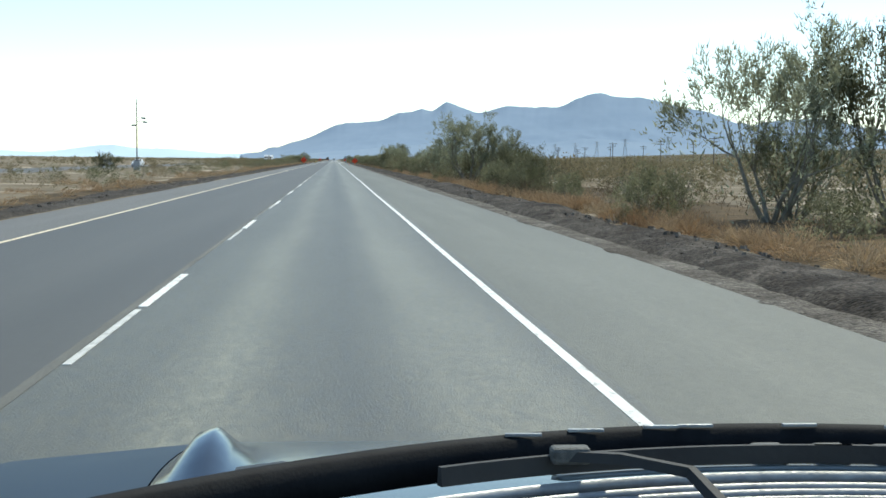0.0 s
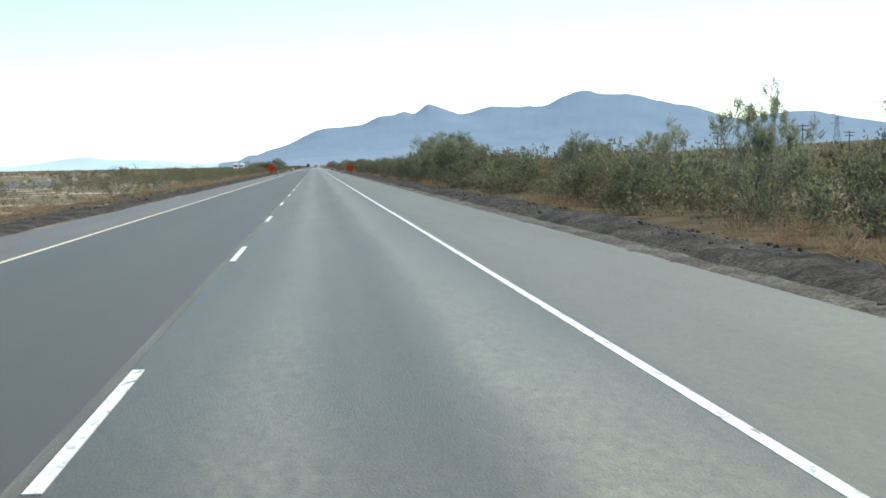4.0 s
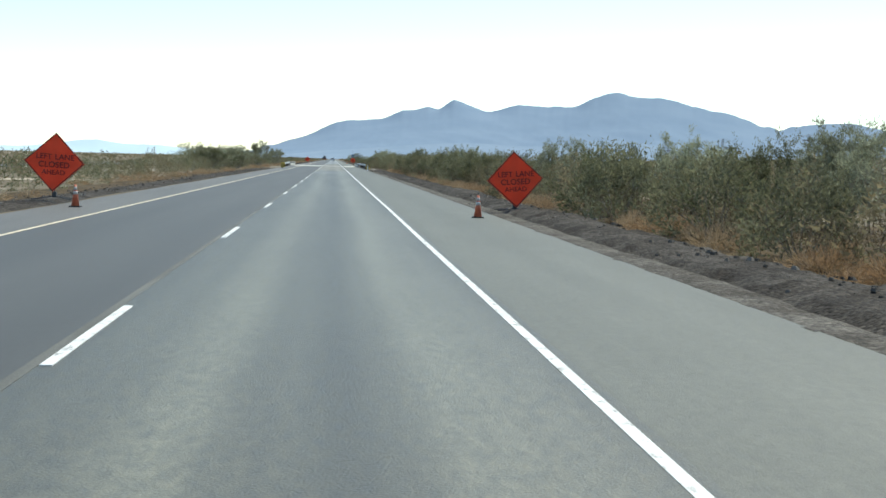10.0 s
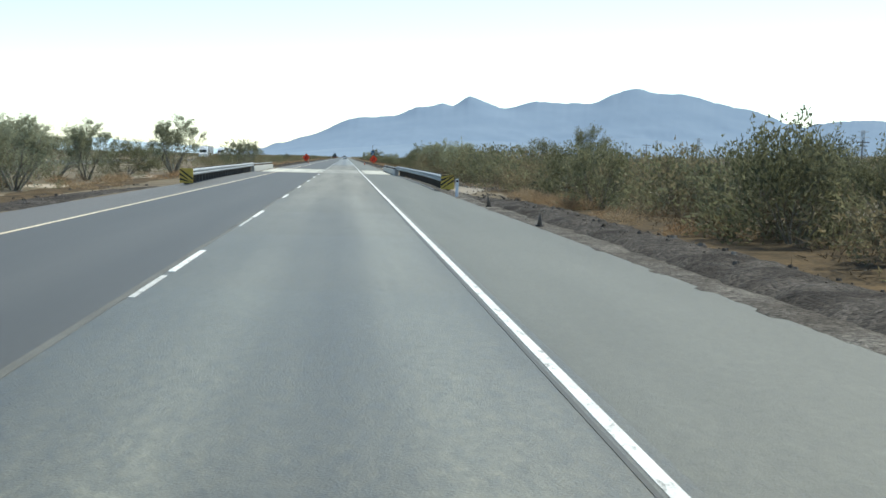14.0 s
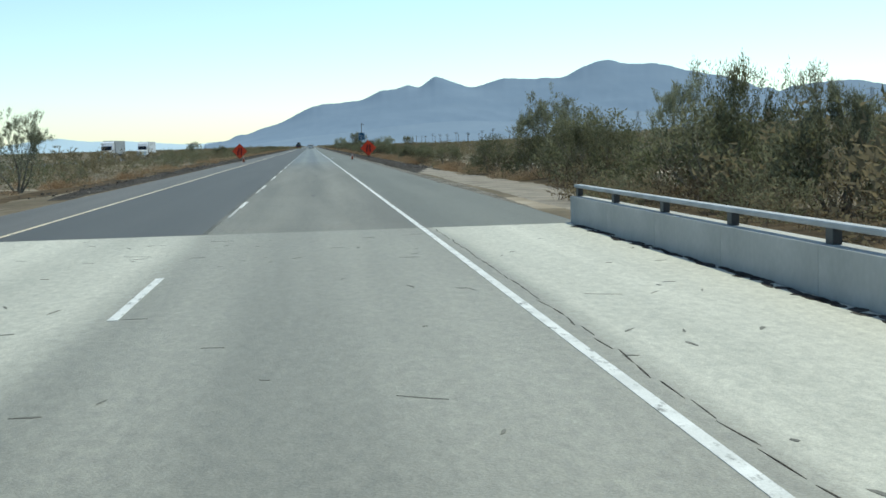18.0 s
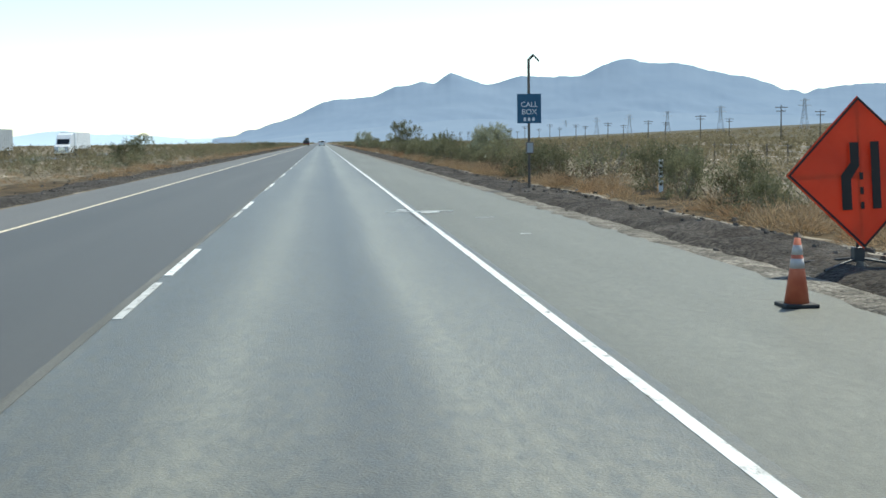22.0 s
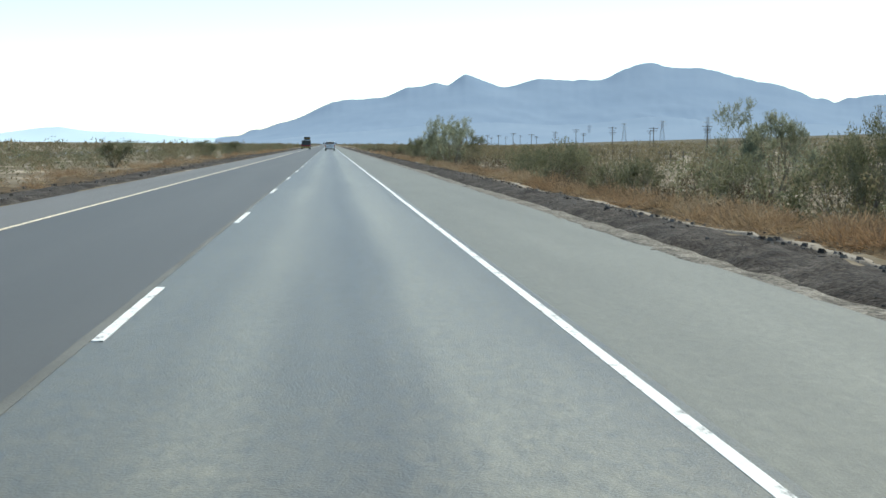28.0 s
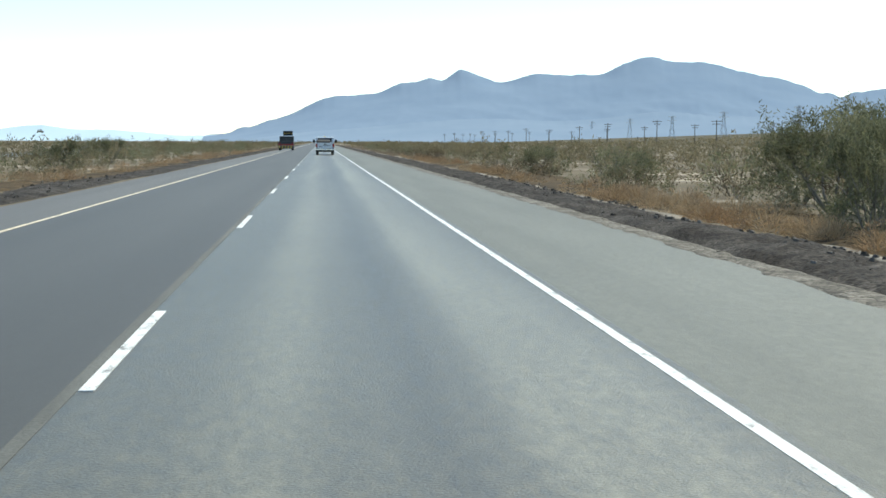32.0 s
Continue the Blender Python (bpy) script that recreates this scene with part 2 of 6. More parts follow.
def worn_paint(name, a, b):
    """Road paint, scuffed through to the asphalt in specks and short streaks."""
    m = material(name, a, b, scale=3, rough=0.6, bump=0.2, bump_scale=60, fine=0.3)
    nt = m.node_tree
    nd, ln = nt.nodes, nt.links
    bsdf = nd["Principled BSDF"]
    base = bsdf.inputs["Base Color"].links[0].from_socket
    geo = nd.new("ShaderNodeNewGeometry")
    mp = nd.new("ShaderNodeMapping")
    mp.inputs["Scale"].default_value = (1.0, 0.35, 1.0)
    ln.new(geo.outputs["Position"], mp.inputs["Vector"])
    n = nd.new("ShaderNodeTexNoise")
    n.inputs["Scale"].default_value, n.inputs["Detail"].default_value, n.inputs["Roughness"].default_value = 9.0, 7.0, 0.75
    ln.new(mp.outputs[0], n.inputs["Vector"])
    ramp = nd.new("ShaderNodeValToRGB")
    ramp.color_ramp.elements[0].position, ramp.color_ramp.elements[1].position = 0.54, 0.66
    ln.new(n.outputs["Fac"], ramp.inputs["Fac"])
    mx = nd.new("ShaderNodeMix")
    mx.data_type = 'RGBA'
    ln.new(ramp.outputs["Color"], mx.inputs["Factor"])
    ln.new(base, mx.inputs["A"])
    mx.inputs["B"].default_value = (0.13, 0.13, 0.12, 1)
    ln.new(mx.outputs["Result"], bsdf.inputs["Base Color"])
    return m


M_WHITE = worn_paint("road_paint_white", (0.55, 0.55, 0.53), (0.74, 0.74, 0.72))
M_YELLOW = worn_paint("road_paint_yellow", (0.60, 0.49, 0.34), (0.72, 0.62, 0.46))
M_OLDPAINT = worn_paint("old_road_paint", (0.36, 0.36, 0.34), (0.56, 0.56, 0.54))


def gravel_material(name, a, b, size, mottle):
    """Loose stones: every cell a stone of its own tone with a dark joint, over a patchy ground."""
    m = material(name, a, b, scale=mottle, rough=0.95, bump=0.0, fine=None, spec=0.12)
    nt = m.node_tree
    nd, ln = nt.nodes, nt.links
    bsdf = nd["Principled BSDF"]
    base = bsdf.inputs["Base Color"].links[0].from_socket
    co = nd.new("ShaderNodeTexCoord")
    col = base
    for k, (scale, low, high) in enumerate(((1.0 / size, 0.35, 1.75), (0.35 / size, 0.7, 1.3))):
        v = nd.new("ShaderNodeTexVoronoi")
        v.inputs["Scale"].default_value = scale
        ln.new(co.outputs["Object"], v.inputs["Vector"])
        tone = nd.new("ShaderNodeMapRange")
        tone.inputs["To Min"].default_value, tone.inputs["To Max"].default_value = low, high
        ln.new(v.outputs["Color"], tone.inputs["Value"])
        mul = nd.new("ShaderNodeMix")
        mul.data_type, mul.blend_type = 'RGBA', 'MULTIPLY'
        mul.inputs["Factor"].default_value = 1.0
        ln.new(col, mul.inputs["A"])
        ln.new(tone.outputs["Result"], mul.inputs["B"])
        col = mul.outputs["Result"]
        if k == 0:
            bp = nd.new("ShaderNodeBump")
            bp.invert = True
            bp.inputs["Strength"].default_value, bp.inputs["Distance"].default_value = 0.9, size * 0.6
            ln.new(v.outputs["Distance"], bp.inputs["Height"])
            ln.new(bp.outputs["Normal"], bsdf.inputs["Normal"])
    ln.new(col, bsdf.inputs["Base Color"])
    return m


M_GRAVEL = gravel_material("dark_gravel", (0.020, 0.016, 0.013), (0.075, 0.066, 0.058), 0.055, 0.9)
M_CARPAINT = material("dark_blue_car_paint", (0.016, 0.026, 0.042), (0.022, 0.034, 0.052), scale=2, rough=0.16, bump=0, metal=0.5)
# dulled copy of the car paint, imitating dark surroundings mirrored in the wing
M_DARKREFLECT = material("dark_reflection_car_paint", (0.016, 0.029, 0.050), (0.021, 0.036, 0.060), scale=2, rough=0.5, bump=0, spec=0.12)
M_SEAL = material("black_seal_rubber", (0.006, 0.0065, 0.008), (0.012, 0.013, 0.015), scale=20, rough=0.8, bump=0.1, bump_scale=200, spec=0.2)
# pale colour imitates sky reflected on the cowl ribs, and glints
M_RIB = material("pale_sheen_trim", (0.22, 0.225, 0.23), (0.36, 0.365, 0.37), scale=30, rough=0.35, bump=0.1, bump_scale=200)
M_CLIP = material("grey_trim_plastic", (0.05, 0.052, 0.05), (0.11, 0.112, 0.108), scale=60, rough=0.7, bump=0.3, bump_scale=300)
# bluish reflection of the glass edge is put into the base colour
M_GLASSEDGE = material("windscreen_edge_sheen", (0.16, 0.19, 0.21), (0.20, 0.23, 0.25), scale=3, rough=0.12, bump=0)
M_PLASTIC = material("black_trim_plastic", (0.008, 0.0085, 0.009), (0.016, 0.017, 0.018), scale=20, rough=0.5, bump=0.15, bump_scale=300)
M_STONE = material("broken_stone", (0.040, 0.034, 0.029), (0.19, 0.165, 0.14), scale=3, spec=0.2, rough=0.95, bump=0.2, island_tint=0.5)
M_LITTER = material("weedy_litter", (0.040, 0.030, 0.018), (0.115, 0.080, 0.044), scale=1.1, rough=0.95, bump=0.8, bump_scale=9, fine=0.7, spec=0.1)
M_CREST = material("pale_sand_crest", (0.16, 0.135, 0.105), (0.29, 0.25, 0.20), scale=0.9, rough=0.95, bump=0.6, bump_scale=12, fine=0.5)
M_DIRT = gravel_material("brown_shoulder_gravel", (0.058, 0.050, 0.042), (0.135, 0.124, 0.110), 0.045, 0.7)
M_PALEGRAVEL = gravel_material("pale_shoulder_gravel", (0.10, 0.09, 0.076), (0.215, 0.197, 0.168), 0.045, 1.1)
M_STEEL = material("galvanised_steel", (0.30, 0.31, 0.32), (0.42, 0.43, 0.44), scale=2.5, rough=0.55, bump=0.05, metal=0.12)
M_POST = material("weathered_timber", (0.085, 0.072, 0.060), (0.17, 0.145, 0.12), scale=3, rough=0.9, bump=0.3, stretch=(4, 4, 0.5))
# darker copy of M_POST; shade on the guardrail posts is put into the colour
M_SHADETIMBER = material("shade_darkened_timber", (0.034, 0.029, 0.024), (0.085, 0.073, 0.060), scale=3, rough=0.9, bump=0.3, stretch=(4, 4, 0.5))
M_BARK = material("desert_bark", (0.12, 0.107, 0.084), (0.24, 0.215, 0.17), scale=5, rough=0.95, bump=0.3)
M_LEAF = material("olive_leaves", (0.098, 0.104, 0.055), (0.222, 0.214, 0.134), scale=0.6, rough=0.7, bump=0, island_tint=0.35, random_tint=0.22, translucent=0.46, spec=0.15)
M_SCRUB = material("dusty_brown_scrub", (0.142, 0.126, 0.076), (0.250, 0.205, 0.130), scale=0.09, rough=0.8, bump=0, island_tint=0.28, translucent=0.5, spec=0.1)
M_LEAF2 = material("grey_green_leaves", (0.195, 0.206, 0.134), (0.320, 0.328, 0.230), scale=1.3, rough=0.7, bump=0, island_tint=0.35, random_tint=0.2, translucent=0.46, spec=0.15)
M_DRY = material("dry_grass", (0.355, 0.222, 0.122), (0.42, 0.325, 0.21), scale=0.22, rough=0.9, bump=0, island_tint=0.35, random_tint=0.25, translucent=0.3, spec=0.1)
M_ORANGE = material("orange_roll_up_fabric", (0.68, 0.095, 0.034), (0.78, 0.125, 0.045), scale=2, rough=0.6, bump=0.08, translucent=0.45, bump_scale=6)
M_CONE = material("cone_orange_plastic", (0.46, 0.095, 0.045), (0.60, 0.16, 0.08), scale=6, rough=0.55, bump=0.05)
M_COLLAR = material("reflective_white_collar", (0.40, 0.35, 0.33), (0.58, 0.54, 0.51), scale=8, rough=0.5, bump=0.05)
M_BLACK = material("black_rubber", (0.012, 0.012, 0.013), (0.03, 0.03, 0.03), scale=6, rough=0.75, bump=0.1)
M_INK = material("black_sign_ink", (0.018, 0.014, 0.012), (0.03, 0.022, 0.018), scale=6, rough=0.7, bump=0)
M_BLUE = material("blue_sign_sheeting", (0.012, 0.085, 0.17), (0.02, 0.105, 0.20), scale=4, rough=0.5, bump=0)
M_SIGNWHITE = material("white_sign_sheeting", (0.72, 0.74, 0.76), (0.82, 0.83, 0.84), scale=4, rough=0.5, bump=0)
M_CAR = material("white_car_paint", (0.66, 0.67, 0.69), (0.72, 0.73, 0.75), scale=1.5, rough=0.28, bump=0)
M_GLASS = material("dark_car_glass", (0.012, 0.014, 0.016), (0.02, 0.022, 0.025), scale=2, rough=0.08, bump=0)
M_DARKMETAL = material("dark_painted_metal", (0.025, 0.027, 0.03), (0.05, 0.052, 0.055), scale=3, rough=0.5, bump=0.05)
M_RED = material("red_lamp_plastic", (0.28, 0.015, 0.012), (0.36, 0.02, 0.015), scale=4, rough=0.3, bump=0)
M_CHROME = material("chrome", (0.6, 0.6, 0.62), (0.7, 0.7, 0.72), scale=4, rough=0.2, metal=1.0, bump=0)
# blue distance haze is put into the base colours of all three ranges
M_ROCK = material("haze_tinted_mountain_rock", (0.200, 0.265, 0.352), (0.222, 0.288, 0.374), scale=0.006, rough=1.0, bump=0.12, bump_scale=0.012, fine=None, spec=0.0, detail=10)
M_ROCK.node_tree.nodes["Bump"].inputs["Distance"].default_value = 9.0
M_FOOTHILL = material("haze_tinted_foothill_rock", (0.214, 0.279, 0.362), (0.240, 0.304, 0.385), scale=0.008, rough=1.0, bump=0.1, bump_scale=0.02, spec=0.0, detail=8)
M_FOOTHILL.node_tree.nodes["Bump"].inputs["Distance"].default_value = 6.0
M_FARROCK = material("haze_tinted_range_rock", (0.47, 0.59, 0.68), (0.50, 0.62, 0.71), scale=0.004, rough=1.0, bump=0, spec=0.0)


# ---- mesh helpers ----
def mesh_of(bm, name, mat, smooth=False):
    me = bpy.data.meshes.new(name)
    bm.to_mesh(me)
    bm.free()
    if mat:
        me.materials.append(mat)
    if smooth:
        me.polygons.foreach_set("use_smooth", [True] * len(me.polygons))
    return me


def part(name, bm, mat, parent=None, label="", smooth=False):
    """One mesh object, under a thing or a part."""
    ob = new(name, mesh_of(bm, name, mat, smooth) if isinstance(bm, bmesh.types.BMesh) else bm)
    if parent is not None:
        ob.parent = parent
    if label:
        tagged(ob, label)
    return ob


def thing(name, label, category, at=None, group="", kind=""):
    ob = new(name)
    ob.empty_display_size = 0.2
    tagged(ob, label, category, group, kind)
    if at is not None:
        ob.matrix_basis = at
    return ob


def box(bm, x0, x1, y0, y1, z0, z1, m=None, bevel=0.0):
    r = bmesh.ops.create_cube(bm, size=1.0, matrix=Matrix.Translation(((x0 + x1) / 2, (y0 + y1) / 2, (z0 + z1) / 2)) @ Matrix.Diagonal((x1 - x0, y1 - y0, z1 - z0, 1)))
    vs = r["verts"]
    if bevel:
        es = list({e for v in vs for e in v.link_edges})
        out = bmesh.ops.bevel(bm, geom=es, offset=bevel, segments=2, affect='EDGES', profile=0.5)
        vs = list({v for f in out["faces"] for v in f.verts} | {v for v in vs if v.is_valid})
    if m is not None:
        bmesh.ops.transform(bm, matrix=m, verts=vs)
    return vs


def box_bm(*a, **k):
    bm = bmesh.new()
    box(bm, *a, **k)
    return bm


def rod(bm, a, b, r0, r1=None, n=8):
    """A tapered rod from a to b."""
    a, b = Vector(a), Vector(b)
    d = b - a
    m = Matrix.Translation((a + b) / 2) @ d.to_track_quat("Z", "Y").to_matrix().to_4x4()
    bmesh.ops.create_cone(bm, cap_ends=True, segments=n, radius1=r0, radius2=r0 if r1 is None else r1, depth=d.length, matrix=m)


def rod_bm(*a, **k):
    bm = bmesh.new()
    rod(bm, *a, **k)
    return bm


def sweep(points, profile, close=False):
    """A bmesh of a profile of (across, up) swept along points in plan (x, y, z)."""
    bm = bmesh.new()
    rings = []
    for i, p in enumerate(points):
        a, b = Vector(points[max(i - 1, 0)]), Vector(points[min(i + 1, len(points) - 1)])
        d = (b - a).normalized()
        side = Vector((d.y, -d.x, 0)).normalized()
        rings.append([bm.verts.new(Vector(p) + side * s + Vector((0, 0, u))) for s, u in profile])
    n = len(profile)
    for r0, r1 in zip(rings, rings[1:]):
        for k in range(n if close else n - 1):
            bm.faces.new((r0[k], r1[k], r1[(k + 1) % n], r0[(k + 1) % n]))
    if close:
        bm.faces.new(rings[0])
        bm.faces.new(rings[-1][::-1])
    bmesh.ops.recalc_face_normals(bm, faces=bm.faces[:])
    return bm


def lathe(bm, profile, n=16, at=(0, 0, 0)):
    """Turn a profile of (radius, height) about the upright axis."""
    rings = [[bm.verts.new((at[0] + r * math.cos(2 * math.pi * k / n), at[1] + r * math.sin(2 * math.pi * k / n), at[2] + z)) for k in range(n)] for r, z in profile]
    for r0, r1 in zip(rings, rings[1:]):
        for k in range(n):
            bm.faces.new((r0[k], r0[(k + 1) % n], r1[(k + 1) % n], r1[k]))
    bm.faces.new(rings[0][::-1])
    bm.faces.new(rings[-1])
    return bm


def text_mesh(body, size, name="lettering", depth=0.004):
    """Built-in lettering as a flat mesh, centred, in the x-z plane facing -y."""
    cu = bpy.data.curves.new(name, 'FONT')
    cu.body, cu.size, cu.align_x, cu.align_y, cu.extrude = body, size, 'CENTER', 'CENTER', depth
    ob = bpy.data.objects.new(name, cu)
    scene.collection.objects.link(ob)
    me = bpy.data.meshes.new_from_object(ob.evaluated_get(bpy.context.evaluated_depsgraph_get()))
    bpy.data.objects.remove(ob)
    me.transform(Matrix.Rotation(radians(90), 4, 'X'))
    me.materials.clear()
    return me

# ---- the ground and the road ----
Y_NEAR, Y_FAR = -40.0, 1500.0
LEFT_EDGE, RIGHT_EDGE = -7.5, 4.62
DECK0, DECK1 = 550.4, 580.0


def ground_z(x, y):
    """Height of the desert floor: flat under the carriageways, uneven beside them, rising far to the right."""
    if LEFT_EDGE - 0.5 < x < RIGHT_EDGE + 0.4:
        return -0.30 if LEFT_EDGE + 0.2 < x < RIGHT_EDGE - 0.2 else -0.035
    side = (x - RIGHT_EDGE) if x > 0 else (LEFT_EDGE - x)
    near = min(max(side - 0.3, 0) / 3.0, 1.0)
    z = -0.03 - 0.16 * near + 0.16 * near * noise.noise((x * 0.13, y * 0.11, 1.7)) + 0.05 * near * noise.noise((x * 0.7, y * 0.6, 4.1))
    if side > 18:
        z += min((side - 18) / 60, 1) * 0.55 * noise.noise((x * 0.02, y * 0.017, 9.3))
    if -48 < x < -31:
        z = -0.46
    if x > 300:
        z += 0.036 * (x - 300) * min(max(y + 200, 0) / 900, 1.0)
    return z


def ground():
    xs = [-5200, -3600, -2400, -1500, -900, -500, -300, -200, -140, -100, -75, -60, -52, -48.2, -47.8, -31.2, -30.8, -27, -24, -21, -18, -16, -14, -12.5, -11.2, -10, -9, -8.2,
          -7.6, -7.28, 4.3, 4.7, 5.3, 6, 6.8, 7.6, 8.5, 9.5, 11, 12.5, 14, 16, 18, 21, 24, 28, 33, 40, 50, 62, 80, 105, 140, 190, 260, 300, 360, 520, 800, 1300, 2100, 3400, 5200]
    ys = [-1500, -600, -250, -120] + [float(v) for v in range(-60, 1240, 3)] + [1245, 1260, 1280, 1310, 1350, 1400, 1470, 1560, 1700, 1900, 2200, 2700, 3400, 4400, 5900]
    verts = [(x, y, ground_z(x, y)) for y in ys for x in xs]
    n = len(xs)
    faces = [(j * n + i, j * n + i + 1, (j + 1) * n + i + 1, (j + 1) * n + i) for j in range(len(ys) - 1) for i in range(n - 1)]
    me = bpy.data.meshes.new("ground")
    me.from_pydata(verts, [], faces)
    me.materials.append(M_SAND)
    me.polygons.foreach_set("use_smooth", [True] * len(me.polygons))
    tagged(new("ground", me), "flat pale sandy desert floor with scattered scrub", "ground", kind="structure")


ground()


def strip(name, x0, x1, y0, y1, z0, z1, mat, label, category):
    ob = part(name, box_bm(x0, x1, y0, y1, z0, z1), mat)
    return tagged(ob, label, category, kind="structure")


Y_END = 2600.0
for y0, y1 in ((Y_NEAR, DECK0), (DECK1, Y_END)):
    strip("median_shoulder", LEFT_EDGE, -5.70, y0, y1, -0.34, -0.002, M_MEDIAN, "dusty brownish asphalt shoulder along the median", "road")
    strip("road_left_lane", -5.70, -1.98, y0, y1, -0.34, 0.0, M_LEFT, "dark newly laid asphalt passing lane of the highway", "road")
    strip("road_shoulder", 1.92, RIGHT_EDGE, y0, y1, -0.34, 0.0, M_SHOULDER if y0 < 0 else M_SHOULDER2, "pale grey asphalt hard shoulder", "road")
for y0, y1, mat, text in ((Y_NEAR, 440, M_LANE, "worn grey asphalt driving lane with paler wheel paths"), (500, DECK0, M_OLDLANE, "old brownish patched asphalt driving lane before the bridge"),
                          (DECK1, 626, M_OLDLANE, "old brownish patched asphalt driving lane past the bridge"), (674, Y_END, M_PALELANE, "worn pale grey asphalt driving lane with paler wheel paths")):
    strip("road_right_lane", -1.98, 1.92, y0, y1, -0.34, 0.003, mat, text, "road")
for k in range(6):
    u = (k + 0.5) / 6
    strip("road_right_lane", -1.98, 1.92, 440 + 10 * k, 450 + 10 * k, -0.34, 0.003, blended_lane("half_worn_asphalt", 1 - u, (0.077, 0.0745, 0.056), (0.106, 0.1030, 0.077)), "worn driving lane where the old patched asphalt begins", "road")
    strip("road_right_lane", -1.98, 1.92, 626 + 8 * k, 634 + 8 * k, -0.34, 0.003, blended_lane("half_bleached_asphalt", u, (0.093, 0.087, 0.064), (0.128, 0.120, 0.089)), "worn driving lane where the old patched asphalt ends", "road")
for y0, y1 in ((Y_NEAR, DECK0), (DECK1, 1500)):
    strip("lane_seam", -1.985, -1.895, y0, y1, -0.02, 0.0055, M_SEAM, "dusty seam between the dark and the worn asphalt", "road seam")
strip("bridge_deck", -7.45, 4.42, DECK0, DECK1, -0.34, 0.006, M_CONCRETE, "bright worn concrete bridge deck with dark scuffs", "bridge deck")
strip("opposite_road", -46.5, -33.0, Y_NEAR, Y_END, -0.50, -0.40, M_LEFT, "grey asphalt carriageway beyond the sandy median", "road")


def painted_line(x, w, y0, y1, mat, name, label, wander=0.0):
    bm = bmesh.new()
    ys = np.linspace(y0, y1, int((y1 - y0) / 6) + 2)
    pts = [(x + wander * noise.noise((y * 0.05, x, 0.3)), y, 0) for y in ys]
    zt = 0.007 if not (DECK0 - 1 < y0 and y1 < DECK1 + 1) else 0.010
    bm.free()
    bm = sweep(pts, [(-w / 2, -0.01), (-w / 2, zt), (w / 2, zt), (w / 2, -0.01)], close=True)
    return tagged(part(name, bm, mat), label, "road marking", kind="structure")


for y0, y1 in ((Y_NEAR, DECK0), (DECK0, DECK1), (DECK1, Y_END)):
    painted_line(1.787, 0.092, y0, y1, M_WHITE, "edge_line", "solid white painted edge line along the shoulder", 0.02)
    painted_line(-5.60, 0.088, y0, y1, M_YELLOW, "median_line", "solid yellow painted line along the median", 0.02)

for y0, y1 in ((398, DECK0), (700, 706)):
    painted_line(1.695, 0.034, y0, y1, M_LEFT, "tar_joint", "dark ragged tar joint beside the edge line", 0.02)

# dashes: 3.66 m long, one every 14.63 m, far ends at these phases before and after the bridge
dash_me = mesh_of(box_bm(-0.046, 0.046, -3.66, 0, -0.012, 0.012, bevel=0.003), "lane_dash", M_WHITE)
dash_far = [16.67 + 14.63 * k for k in range(-2, 39)] + [593.14 + 14.63 * k for k in range(0, 70)]
for y in dash_far:
    if y < 1560:
        ob = new("lane_dash", dash_me)
        ob.location = (-1.84, y, 0.0)
        tagged(ob, "white painted lane dash on the asphalt", "road marking", "lane dashes", kind="structure")


# a narrower, older stripe trails each dash on some stretches
old_dash_me = mesh_of(box_bm(-0.032, 0.032, -3.1, 0, -0.012, 0.0105, bevel=0.002), "old_lane_dash", M_OLDPAINT)
odr = random.Random(40)
for y in dash_far:
    if y < 118 or 380 < y < 478 or 592 < y < 745:
        ob = new("old_lane_dash", old_dash_me)
        ob.location = (-1.85, y - 3.66 - odr.uniform(0.15, 0.8), 0.0)
        ob.scale = (odr.uniform(0.8, 1.3), odr.uniform(0.75, 1.15), 1)
        tagged(ob, "narrow older worn lane stripe trailing a dash", "road marking", "older lane stripes", kind="structure")


def verge(name, inner, outer, side, mat, label, height, wobble, seed, y0, y1, ragged=0.1, step=0.8):
    """A long low bank beside the road with an uneven crest and edges."""
    verts, faces = [], []
    ys = np.arange(y0, y1, step)
    k = 9
    for y in ys:
        a = inner + wobble * noise.noise((y * 0.09, seed, 0)) + ragged * noise.noise((y * 0.55, seed, 1))
        b = outer + wobble * 1.6 * noise.noise((y * 0.06, seed, 5)) + ragged * 1.5 * noise.noise((y * 0.6, seed, 6))
        ends = max(0.0, min(1.0, (y - y0) / 14, (y1 - y) / 14))
        b = a + (b - a) * (0.35 + 0.65 * ends)
        h = ends * height * (0.75 + 0.6 * noise.noise((y * 0.12, seed, 2)))
        for i in range(k):
            u = i / (k - 1)
            x = side * (a + (b - a) * u)
            bump = math.sin(math.pi * min(u * 1.15, 1)) ** 0.8 if 0 < u < 1 else 0
            z = ground_z(x, y) + 0.01 + h * bump + (min(0.11, height * 0.55) * ends * noise.noise((x * 2.3, y * 1.9, seed)) * (0 < u < 1))
            verts.append((x, y, z if 0 < u < 1 else ground_z(x, y) - 0.05))
    for j in range(len(ys) - 1):
        for i in range(k - 1):
            q = (j * k + i, j * k + i + 1, (j + 1) * k + i + 1, (j + 1) * k + i)
            faces.append(q if side > 0 else q[::-1])
    me = bpy.data.meshes.new(name)
    me.from_pydata(verts, [], faces)
    me.materials.append(mat)
    me.polygons.foreach_set("use_smooth", [True] * len(me.polygons))
    tagged(new(name, me), label, "verge", kind="structure")


